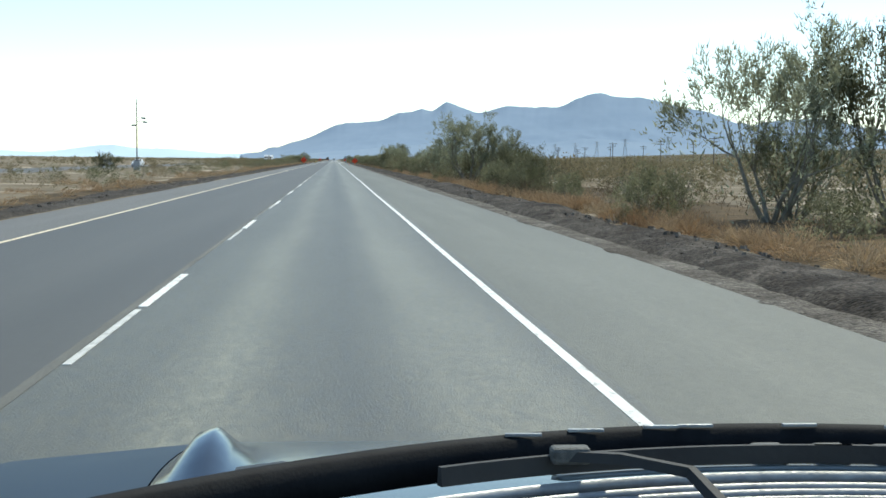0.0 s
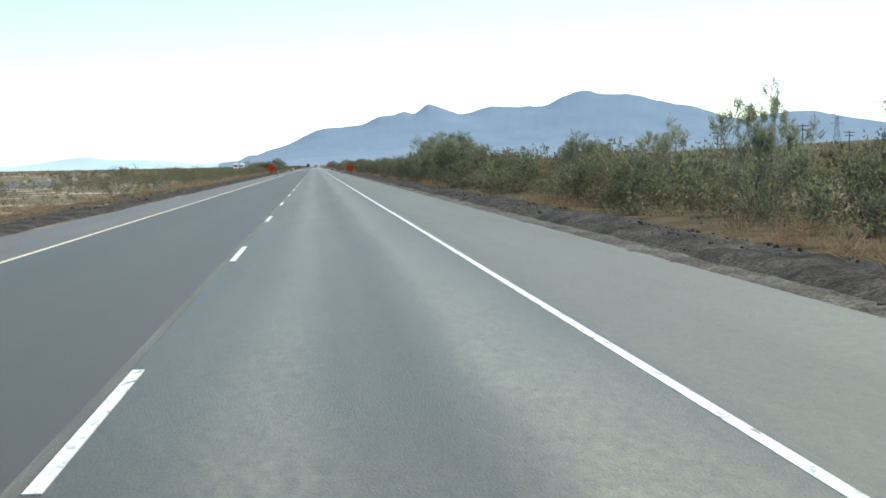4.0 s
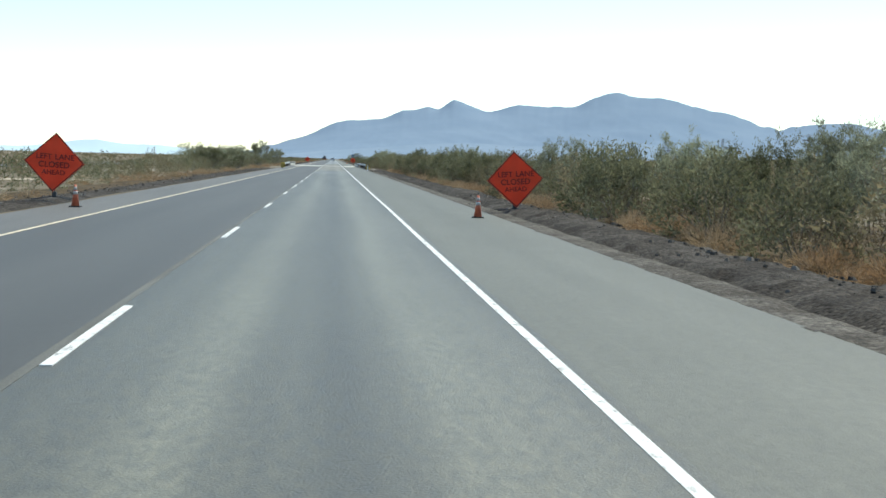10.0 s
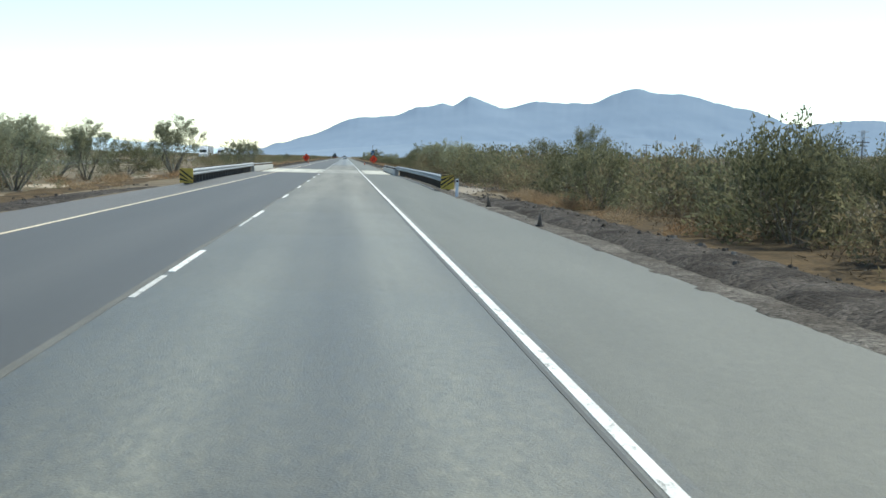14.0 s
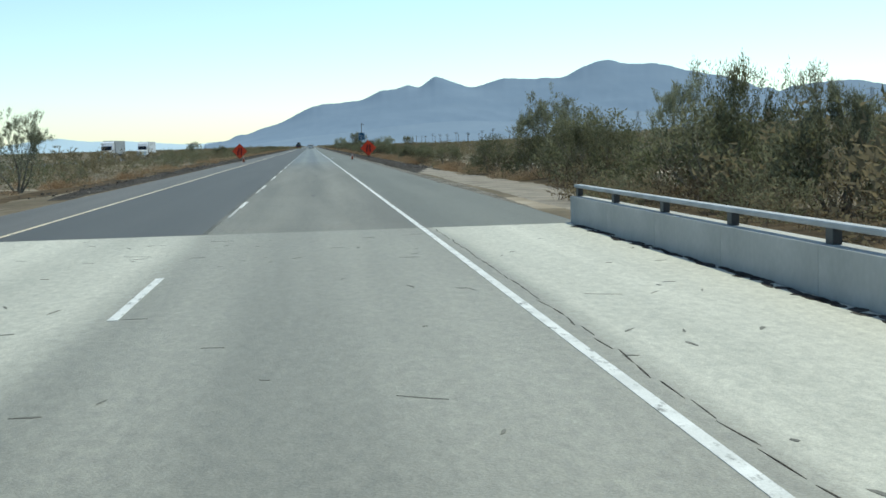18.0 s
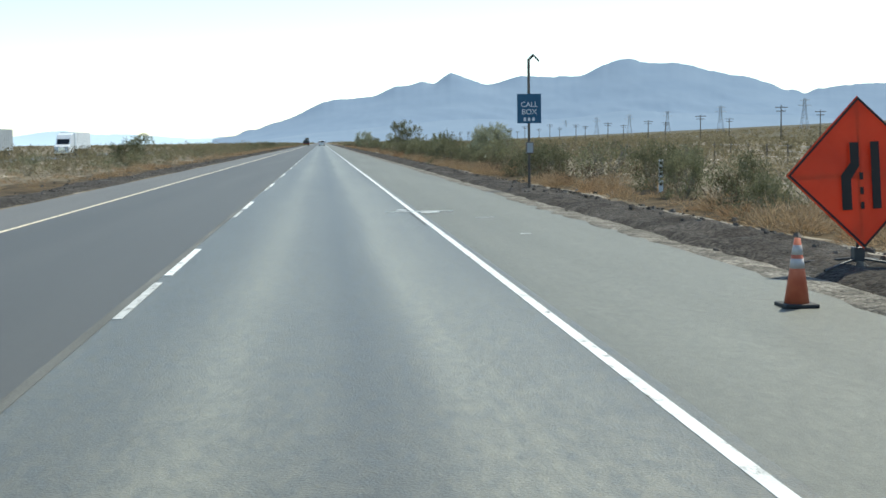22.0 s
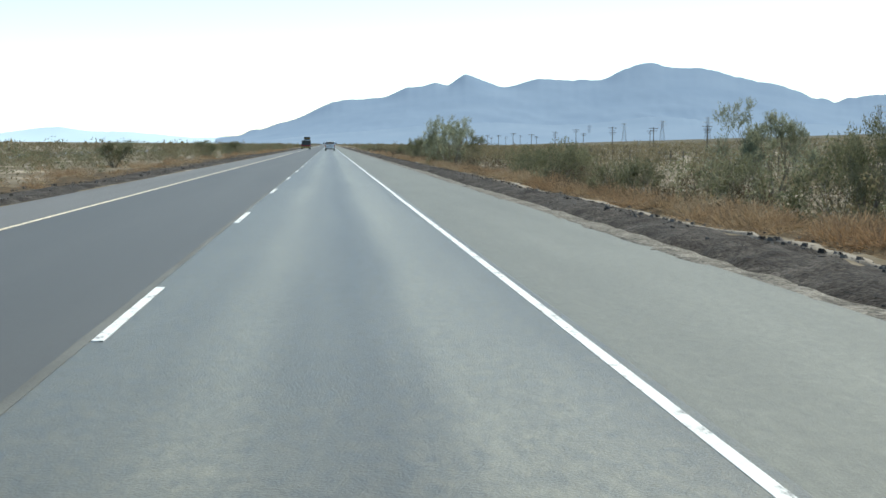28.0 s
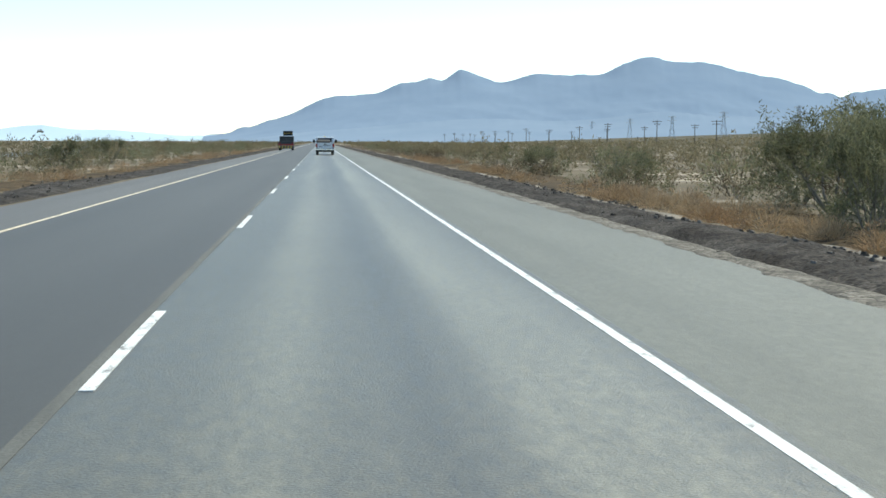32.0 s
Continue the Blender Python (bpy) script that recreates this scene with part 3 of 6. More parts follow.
verge("verge_dirt", 4.40, 5.75, 1, M_DIRT, "strip of brown dirt and gravel beside the shoulder", 0.045, 0.16, 3, Y_NEAR, DECK0 - 8, 0.12, 0.5)
verge("verge_dirt", 4.40, 5.25, 1, M_PALEGRAVEL, "ragged strip of pale loose gravel beside the shoulder", 0.045, 0.16, 4, DECK1 + 3, Y_FAR, 0.12, 0.5)
verge("gravel_berm", 5.05, 7.6, 1, M_GRAVEL, "low bank of dark broken gravel along the shoulder", 0.30, 0.3, 5, Y_NEAR, 492, 0.2, 0.5)
verge("gravel_berm", 4.95, 7.3, 1, M_GRAVEL, "low bank of dark broken gravel along the shoulder", 0.20, 0.3, 6, 624, 1100, 0.2, 0.5)
verge("gravel_berm", 4.95, 7.3, 1, M_GRAVEL, "low bank of dark broken gravel far along the shoulder", 0.20, 0.3, 26, 1086, Y_FAR)
verge("sand_apron", 5.2, 8.6, 1, M_CREST, "bare pale sand beside the shoulder past the bridge", 0.04, 0.35, 17, 581, 642)
verge("sand_crest", 7.15, 7.5, 1, M_CREST, "pale sandy crest behind the dark gravel", 0.05, 0.30, 11, 628, Y_FAR, 0.45)
verge("gravel_berm", 7.7, 10.2, -1, M_GRAVEL, "low bank of dark gravel along the median", 0.12, 0.3, 7, Y_NEAR, 494)
verge("gravel_berm", 7.7, 10.2, -1, M_GRAVEL, "low bank of dark gravel along the median", 0.12, 0.3, 8, 600, Y_FAR)

verge("weedy_bank", 7.0, 17, 1, M_LITTER, "bank of straw litter and dead weeds under the brush", 0.10, 0.5, 12, Y_NEAR, 545)
verge("gravel_apron", 4.9, 8.4, 1, M_CREST, "pale rubble-strewn apron behind the guardrail", 0.05, 0.3, 15, 494, 549)
verge("weedy_bank", 5.6, 13, 1, M_LITTER, "brushy floor of the dry wash beside the bridge", 0.05, 0.4, 16, 540, 596)
verge("weedy_bank", 7.6, 11.0, 1, M_LITTER, "bank of straw litter and dead weeds under the brush", 0.10, 0.6, 13, 588, Y_FAR)
verge("weedy_bank", 9.9, 12.4, -1, M_LITTER, "bank of straw litter and dead weeds on the median", 0.08, 0.6, 14, Y_NEAR, 1300)

# ---- mountains ----
EYE_MID = 497.0
# bearing (tangent from straight ahead), height (tangent), half width
RIDGE = [(-0.0689, 0.0041, 0.0120), (-0.0517, 0.0029, 0.0040), (-0.0373, 0.0056, 0.0108), (0.0098, 0.0285, 0.0279), (0.0285, 0.0014, 0.0040), (0.0436, 0.0031, 0.0400), (0.0573, 0.0236, 0.0156), 
         (0.0717, 0.0082, 0.0060), (0.0899, 0.0215, 0.0086), (0.1053, 0.0071, 0.0069), (0.1208, 0.0229, 0.0400), (0.1630, 0.0311, 0.0400), (0.1712, 0.0027, 0.0059), (0.1928, 0.0099, 0.0132), 
         (0.2180, 0.0393, 0.0172), (0.2406, 0.0049, 0.0109), (0.2564, 0.0423, 0.0178), (0.2911, 0.0373, 0.0177), (0.3061, 0.0108, 0.0084), (0.3222, 0.0221, 0.0093), (0.3375, 0.0089, 0.0060), 
         (0.3523, 0.0022, 0.0040), (0.3520, 0.0138, 0.0163), (0.3814, 0.0193, 0.0299), (0.4188, 0.0252, 0.0400), (0.4623, 0.0084, 0.0271), (0.4973, 0.0128, 0.0290), (0.5289, 0.0056, 0.0286)]
FAR_RIDGE = [(-0.26, 0.0040, 0.03), (-0.20, 0.0060, 0.018), (-0.175, 0.0070, 0.014), (-0.14, 0.0070, 0.018), (-0.11, 0.0035, 0.014), (-0.31, 0.003, 0.03), (-0.08, 0.0030, 0.016), (-0.055, 0.0030, 0.014), (-0.03, 0.0026, 0.014)]


RIDGE_OUT, RIDGE_UP = 1.046, 0.98


def ridge_height(a, ridge, rough, seed):
    # spurs broaden towards the foot
    soft = 0.03 * (1 - rough)
    h = sum(p * w / math.hypot(w, soft) * math.exp(-((a - c) / math.hypot(w, soft)) ** 2 / 2) for c, p, w in ridge)
    return max(0.0, h + rough * h * 0.012 * noise.noise((a * 90, seed, 0)) + rough * 0.0005 * noise.noise((a * 260, seed, 3)) * (h > 0.004))


def mountain(name, ridge, a0, a1, r0, r1, na, nr, mat, label, seed):
    verts, faces = [], []
    for j in range(nr):
        s = j / (nr - 1)
        for i in range(na):
            a = a0 + (a1 - a0) * i / (na - 1)
            r = r0 + (r1 / (0.9957 + 0.0924 * max(a, 0)) - r0) * s
            e = RIDGE_UP * ridge_height(a / RIDGE_OUT, ridge, s ** 3, seed)
            gully = noise.ridged_multi_fractal((a * 30, s * 7.0, seed), 0.9, 2.1, 5, 1.0, 2.0) - 1.0
            g = s ** 1.35
            z = e * r1 * (g + 0.022 * gully * math.sin(math.pi * s)) - 14 * (1 - s)
            base = ground_z(a * r, EYE_MID + r)
            verts.append((a * r, EYE_MID + r, max(z, base * (1 - s) - 2 + z * s)))
    for j in range(nr - 1):
        for i in range(na - 1):
            faces.append((j * na + i, j * na + i + 1, (j + 1) * na + i + 1, (j + 1) * na + i))
    me = bpy.data.meshes.new(name)
    me.from_pydata(verts, [], faces)
    me.materials.append(mat)
    me.polygons.foreach_set("use_smooth", [True] * len(me.polygons))
    tagged(new(name, me), label, "mountain", kind="structure")


mountain("mountain_range", RIDGE, -0.078, 0.62, 3300, 4470, 420, 46, M_ROCK, "desert mountain range behind the plain, blue haze painted into its colour", 2.0)
# low fans and foothills in front of the range, with haze in their colour
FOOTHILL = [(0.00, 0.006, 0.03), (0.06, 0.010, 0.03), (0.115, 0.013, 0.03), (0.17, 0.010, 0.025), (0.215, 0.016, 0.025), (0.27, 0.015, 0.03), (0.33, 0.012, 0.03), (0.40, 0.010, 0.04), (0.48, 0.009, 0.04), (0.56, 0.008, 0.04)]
mountain("foothills", FOOTHILL, -0.06, 0.62, 2750, 3420, 300, 14, M_FOOTHILL, "foothills below the mountain range, paler haze painted into their colour", 4.0)
mountain("far_mountain_range", FAR_RIDGE, -0.42, 0.0, 4150, 4400, 120, 8, M_FARROCK, "far mountain range on the horizon, paled by painted haze", 7.0)


# ---- plants ----
def limbs_of(rnd, height, spread, stems, levels, lean, base=0.0):
    """Branch segments (a, b, r0, r1, level) of a many-stemmed desert tree or shrub."""
    segs = []

    def grow(p, d, length, r, level):
        steps = 2
        for _ in range(steps):
            d2 = (d + Vector((rnd.uniform(-1, 1), rnd.uniform(-1, 1), rnd.uniform(-0.4, 0.9))) * 0.28).normalized()
            q = p + d2 * (length / steps)
            segs.append((p, q, r, r * 0.72, level))
            p, d, r = q, d2, r * 0.72
        if level < levels:
            for _ in range(rnd.choice((2, 3, 3)) if level else rnd.choice((3, 4))):
                out = Vector((rnd.gauss(0, 1), rnd.gauss(0, 1), rnd.gauss(0.45, 0.5)))
                grow(p, (d * 1.1 + out * 0.75).normalized(), length * rnd.uniform(0.55, 0.8), r * 0.75, level + 1)

    for k in range(stems):
        a = 2 * math.pi * (k + rnd.uniform(-0.35, 0.35)) / stems
        d = Vector((math.cos(a) * lean, math.sin(a) * lean, 1)).normalized()
        grow(Vector((0.12 * math.cos(a), 0.12 * math.sin(a), base)), d, rnd.uniform(0.8, 1.15), 0.07, 0)
    top = max(s[1].z for s in segs)
    wide = max(Vector((s[1].x, s[1].y)).length for s in segs)
    f = Vector((spread / wide, spread / wide, height / top))
    return [(Vector((a.x * f.x, a.y * f.y, a.z * f.z)), Vector((b.x * f.x, b.y * f.y, b.z * f.z)), r0, r1, lv) for a, b, r0, r1, lv in segs]


def wood_mesh(segs, name, thick, min_level=9, mat=None):
    verts, faces = [], []
    for a, b, r0, r1, lv in segs:
        if lv > min_level:
            continue
        d = (b - a).normalized()
        u = d.orthogonal().normalized()
        v = d.cross(u)
        n0 = len(verts)
        n = 5 if lv == 0 else 3
        for p, r in ((a, r0), (b, r1)):
            for k in range(n):
                t = 2 * math.pi * k / n
                verts.append(p + (u * math.cos(t) + v * math.sin(t)) * r * thick)
        for k in range(n):
            faces.append((n0 + k, n0 + (k + 1) % n, n0 + n + (k + 1) % n, n0 + n + k))
    me = bpy.data.meshes.new(name)
    me.from_pydata(verts, [], faces)
    me.materials.append(mat or M_BARK)
    return me


def twig_points(segs, low, high=9, steps=(0.3, 0.65, 1.0)):
    """Points along the branches of these levels, each with the branch's own direction."""
    return [(*a.lerp(b, u), *(b - a).normalized()) for a, b, _, _, lv in segs if low <= lv <= high for u in steps]


def leaf_arrays(nrng, anchors, count, jitter, length, width, droop=0.3, along=1.0):
    """Small pointed leaves scattered round anchor points, as arrays of vertices (three a leaf)."""
    anchors = np.asarray(anchors)
    pick = anchors[nrng.integers(0, len(anchors), count)]
    axis = pick[:, 3:] if pick.shape[1] == 6 else 0.0
    pick = pick[:, :3]
    c = pick + np.clip(nrng.normal(0, 1, (count, 3)), -1.6, 1.6) * jitter
    c[:, 2] = np.maximum(c[:, 2], 0.03)
    d = nrng.normal(0, 1, (count, 3)) * 0.75 + np.array([0, 0, droop]) + axis * along
    d /= np.linalg.norm(d, axis=1)[:, None]
    s = np.cross(d, nrng.normal(0, 1, (count, 3)))
    s /= np.linalg.norm(s, axis=1)[:, None] + 1e-9
    ln = length * nrng.uniform(0.6, 1.4, (count, 1))
    wd = width * nrng.uniform(0.6, 1.4, (count, 1))
    return np.stack([c - s * wd / 2, c + s * wd / 2, c + d * ln], axis=1).reshape(-1, 3)


def tri_mesh(name, verts, mat):
    me = bpy.data.meshes.new(name)
    n = len(verts) // 3
    me.vertices.add(n * 3)
    me.vertices.foreach_set("co", np.ascontiguousarray(verts, dtype=np.float32).ravel())
    me.loops.add(n * 3)
    me.loops.foreach_set("vertex_index", np.arange(n * 3, dtype=np.int32))
    me.polygons.add(n)
    me.polygons.foreach_set("loop_start", np.arange(0, n * 3, 3, dtype=np.int32))
    me.polygons.foreach_set("loop_total", np.full(n, 3, dtype=np.int32))
    me.materials.append(mat)
    me.update(calc_edges=True)
    return me


def dome_leaves(nrng, count, radius, height, length, width, clumps=34):
    """Leaves of a rounded shrub: clumps over a lumpy dome that reaches the ground."""
    th, up = nrng.uniform(0, 2 * math.pi, clumps), nrng.uniform(0.02, 1.0, clumps) ** 0.9
    out = np.sqrt(np.maximum(1 - (up * 0.97) ** 2.2, 0.02))
    reach = nrng.uniform(0.55, 1.0, clumps)
    c = np.stack([radius * out * reach * np.cos(th), radius * out * reach * np.sin(th), height * up * nrng.uniform(0.72, 1.0, clumps)], axis=1)
    away = c / (np.linalg.norm(c, axis=1)[:, None] + 1e-6)
    return leaf_arrays(nrng, np.concatenate([c, away], axis=1), count, 0.040 * (radius + height), length, width, 0.35, 0.9)


def plant_meshes(kind, seed):
    """Wood and leaf meshes of one plant of unit kind: tree about 4.5 m, shrub 1.9 m, scrub 1.0 m, tuft 0.6 m."""
    rnd, nrng = random.Random(seed), np.random.default_rng(seed)
    if kind == "tree":
        segs = limbs_of(rnd, 4.5, 2.5, 6, 4, 0.95)
        leaves = leaf_arrays(nrng, twig_points(segs, 3, 4, (0.2, 0.5, 0.8, 1.0)), 9200, 0.055, 0.135, 0.028, 0.45, 1.3)
        low = [p for p in twig_points(segs, 0, 3, (0.5, 1.0)) if p[2] < 2.2]
        leaves = np.concatenate([leaves, leaf_arrays(nrng, low, 2400, 0.34, 0.13, 0.037, 0.3)])
        return wood_mesh(segs, "trunk", 0.9, 3), tri_mesh("crown", leaves, M_LEAF2)
    if kind == "thicket":
        segs = limbs_of(rnd, 3.6, 2.2, 8, 3, 0.8)
        leaves = np.concatenate([leaf_arrays(nrng, twig_points(segs, 0, 3), 7400, 0.085, 0.102, 0.037, 0.4, 0.8), dome_leaves(nrng, 1900, 1.55, 1.9, 0.095, 0.042, 60)])
        return wood_mesh(segs, "stem", 0.7, 2), tri_mesh("crown", leaves, M_LEAF)
    if kind == "shrub":
        segs = limbs_of(rnd, 1.8, 1.2, 9, 2, 0.85)
        leaves = np.concatenate([dome_leaves(nrng, 2500, 1.22, 1.74, 0.088, 0.044, 56), leaf_arrays(nrng, twig_points(segs, 1), 1300, 0.07, 0.072, 0.026, 0.4, 0.7)])
        low = [p for p in twig_points(segs, 0, 2, (0.3, 0.7)) if p[2] < 0.9]
        skirt = leaf_arrays(nrng, low, 300, 0.17, 0.16, 0.016, 0.6)
        skirt[:, 2] *= 0.8
        return wood_mesh(segs, "stem", 0.24, 1), tri_mesh("foliage", leaves, M_LEAF), tri_mesh("dry_twigs", skirt, M_TWIG)
    if kind == "twig":
        segs = limbs_of(rnd, 1.0, 0.75, 7, 1, 1.0)
        return wood_mesh(segs, "branches", 0.2), tri_mesh("twigs", leaf_arrays(nrng, twig_points(segs, 0), 130, 0.12, 0.18, 0.022, 0.5), M_TWIG)
    if kind in ("brush", "drybrush"):
        segs = limbs_of(rnd, 1.7, 1.2, 7, 1, 0.9)
        return wood_mesh(segs, "branches", 0.3, 1), tri_mesh("foliage", dome_leaves(nrng, 560, 1.25, 1.7, 0.102, 0.052, 38), M_LEAF if kind == "brush" else M_SCRUB)
    if kind == "farbrush":
        segs = limbs_of(rnd, 1.7, 1.2, 5, 1, 0.9)
        return wood_mesh(segs, "branches", 0.3, 0), tri_mesh("foliage", dome_leaves(nrng, 300, 1.3, 1.7, 0.15, 0.082, 30), M_SCRUB)
    if kind == "lowscrub":
        segs = limbs_of(rnd, 0.9, 0.7, 5, 0, 1.0)
        return wood_mesh(segs, "branches", 0.2), tri_mesh("foliage", dome_leaves(nrng, 170, 0.78, 0.95, 0.085, 0.042, 20), M_SCRUB)
    if kind == "scrub":
        segs = limbs_of(rnd, 1.0, 0.75, 6, 1, 1.0)
        return wood_mesh(segs, "branches", 0.2), tri_mesh("foliage", dome_leaves(nrng, 56, 0.78, 0.95, 0.21, 0.13, 14), M_SCRUB)
    # a soft dome of fine dry stalks, 0.5 m high
    n = 165
    th, up = nrng.uniform(0, 2 * math.pi, n), nrng.uniform(0.12, 1.0, n)
    out = np.sqrt(1 - up ** 2 * 0.96)
    tip = np.stack([0.52 * out * np.cos(th), 0.52 * out * np.sin(th), 0.5 * up], axis=1) * nrng.uniform(0.78, 1.12, (n, 1))
    foot = tip * nrng.uniform(0.35, 0.75, (n, 1)) + nrng.normal(0, 0.03, (n, 3))
    foot[:, 2] = np.maximum(foot[:, 2], 0.0)
    side = np.cross(tip - foot, nrng.normal(0, 1, (n, 3)))
    side *= nrng.uniform(0.0038, 0.0092, (n, 1)) / (np.linalg.norm(side, axis=1)[:, None] + 1e-9)
    blades = np.concatenate([np.stack([foot - side, foot + side, tip], axis=1).reshape(-1, 3), dome_leaves(nrng, 60, 0.46, 0.42, 0.07, 0.022, 16)])
    segs = limbs_of(rnd, 0.3, 0.2, 5, 0, 1.0)
    return wood_mesh(segs, "stalks", 0.1), tri_mesh("blades", blades, M_DRY)

PROTO = {k: [plant_meshes(k, 10 * i + s) for s in range(n)] for i, (k, n) in enumerate((("tree", 5), ("shrub", 5), ("scrub", 3), ("tuft", 3), ("brush", 4), ("drybrush", 4), ("twig", 3), ("thicket", 4), ("farbrush", 4), ("lowscrub", 4)))}
PLANT_TEXT = {"tree": ("desert_tree", "grey-green feathery desert tree with several bare stems", "tree", "trunk", "crown", "roadside trees"),
              "thicket": ("desert_tree", "bushy green many-stemmed desert tree", "tree", "trunk", "crown", "roadside trees"),
              "shrub": ("desert_shrub", "dense olive-green desert shrub on sandy ground", "shrub", "stem", "foliage", "roadside shrubs")}


def plant(kind, x, y, height, width, which=0, turn=0.0, label=""):
    name, text, cat, wood, leaf, group = PLANT_TEXT[kind]
    unit_h, unit_w = {"tree": (4.5, 4.6), "thicket": (3.6, 4.2), "shrub": (1.9, 2.5)}[kind]
    root = thing(name, label or text, cat, Matrix.Translation((x, y, ground_z(x, y) - 0.03)) @ Matrix.Rotation(turn, 4, 'Z') @ Matrix.Diagonal((width / unit_w, width / unit_w, height / unit_h, 1)), group)
    source = "brush" if kind == "shrub" and not 0 < x < 11 else kind
    w, l, *rest = PROTO[source][which % len(PROTO[source])]
    part(wood, w, None, root)
    part(leaf, l, None, root)
    for d in rest:
        part("dry_foliage", d, None, root, "brown dead twigs at the foot")
    return root


def scatter_mesh(name, kind, places, label, category, keep=1.0):
    """Many small plants that nobody could count, joined into one object."""
    rng = np.random.default_rng(len(places))
    base = []
    for w, l, *_ in PROTO[kind]:
        co = np.empty(len(l.vertices) * 3, dtype=np.float32)
        l.vertices.foreach_get("co", co)
        base.append(co.reshape(-1, 3, 3))
    out = []
    for x, y, h, w in places:
        b = base[rng.integers(len(base))]
        n = int(len(b) * keep)
        start = rng.integers(0, len(b) - n + 1)
        b = b[start:start + n]
        a = rng.uniform(0, 6.28)
        c, s = math.cos(a), math.sin(a)
        m = np.array([[c * w, -s * w, 0], [s * w, c * w, 0], [0, 0, h]])
        out.append((b.reshape(-1, 3) @ m.T) + np.array([x, y, ground_z(x, y) - 0.03]))
    mat = PROTO[kind][0][1].materials[0]
    tagged(new(name, tri_mesh(name, np.concatenate(out), mat)), label, category, kind="stuff")


# how dense and tall the growth stands along the right side: y, shrubs per 10 m, height
RIGHT_GROWTH = [(-20, 1.8, 1.2), (30, 2.8, 1.25), (60, 3.0, 1.3), (80, 3.4, 1.5), (100, 4.5, 1.9), (150, 5.0, 1.8), (205, 5.0, 2.1), (235, 5.0, 2.0), (290, 4.6, 1.9), (330, 4.2, 1.75), (370, 4.6, 1.9), (440, 5.4, 2.1),
                (480, 3.7, 1.9), (540, 4.0, 2.3), (600, 4.5, 2.3), (625, 2.6, 1.2), (690, 2.8, 1.2), (715, 3.6, 1.45), (790, 3.8, 1.5), (870, 3.2, 1.35), (920, 3.4, 1.4), (955, 4.4, 1.6), (985, 4.6, 1.65), (1010, 4.0, 1.5), (1060, 3.8, 1.4), (1200, 3.5, 1.4), (1300, 4, 1.5)]


def growth(y):
    for (y0, n0, h0), (y1, n1, h1) in zip(RIGHT_GROWTH, RIGHT_GROWTH[1:]):
        if y0 <= y < y1:
            u = (y - y0) / (y1 - y0)
            return n0 + (n1 - n0) * u, 1.22 * (h0 + (h1 - h0) * u)
    return RIGHT_GROWTH[-1][1:]


# single trees: x, y, height, width
TREES = [(11.5, 33.5, 6.1, 5.4), (14.0, 31.5, 5.9, 4.4), (9.4, 91.0, 5.2, 6.0), (11.5, 89.5, 4.0, 3.4), (11, 121, 4.2, 4.6), (12, 142.5, 3.4, 2.6), (12, 160, 4.1, 3.0), (11.5, 239, 4.6, 5.0),
         (12, 258, 5.0, 5.0), (12.5, 243.5, 4.7, 4.2), (11, 224.5, 3.6, 3.8), (10.5, 214, 3.2, 3.4), (10.4, 249, 4.6, 4.4), (9.9, 236.5, 2.6, 3.0), (11, 415, 3.1, 2.8), (11, 400, 2.8, 2.4),
         (11, 430, 3.1, 2.4), (13, 502, 3.8, 2.8), (-12.3, 533, 4.4, 5.6), (-12.6, 488, 3.0, 4.2), (-16, 511, 3.2, 5.0), (-12.8, 515, 2.5, 3.8), (-12.2, 480, 2.2, 3.4), (-13.5, 507, 3.4, 3.8), (-14, 492, 3.2, 4.2), (-15.5, 499, 3.4, 4.4), (-17.5, 503, 3.0, 4.8), (-16, 545, 2.3, 4.0), (-12.8, 451, 2.9, 4.2), (-13.5, 456, 2.6, 3.2), (10, 546.5, 3.6, 3.6), (10.5, 574, 4.0, 4.2),
         (-12.5, 596, 3.6, 5.2), (10.2, 551.5, 2.9, 2.8), (11, 559.5, 3.4, 2.6), (11, 577, 3.7, 3.0), (10.3, 592, 3.8, 2.6), (11, 590, 3.8, 2.4), (10.4, 582.5, 3.1, 2.4), (-12.8, 616, 3.7, 3.4),
         (10.8, 614.5, 4.2, 3.9), (10, 834, 4.3, 4.8), (14, 794, 3.1, 2.4), (11, 799, 2.8, 1.9), (9.2, 957.5, 3.9, 4.2), (12.5, 150, 3.3, 3.6), (13, 172, 3.4, 3.8), (12.4, 188, 3.2, 3.2), (13, 272, 3.2, 3.4), (12, 296, 3.0, 3.2), (13, 356, 3.2, 3.6), (12.5, 337, 3.2, 3.8), (13.8, 346, 3.3, 4.0), (11.5, 966, 2.7, 3.4), (12.6, 381, 3.2, 3.6), (13, 444, 3.4, 3.8), (12.2, 459, 3.1, 3.2), (13.5, 523, 3.4, 4.0), (12, 893, 2.95, 3.0), (11.2, 763, 2.95, 3.4), (-14, 944, 2.0, 3.2), (-13.5, 1004, 2.1, 3.4), (-15, 780, 2.2, 3.6), (10.2, 971.5, 4.0, 2.6), (-25, 147, 2.5, 3.4), (-13, 461, 3.0, 4.4), (-15, 467, 3.2, 4.6), (-13.4, 473, 2.8, 4.2), (-17, 478, 3.2, 4.6), (-30, 901, 3.6, 5.0), (-14, 1048, 2.0, 3.4), (-16, 1075, 2.2, 3.6)]
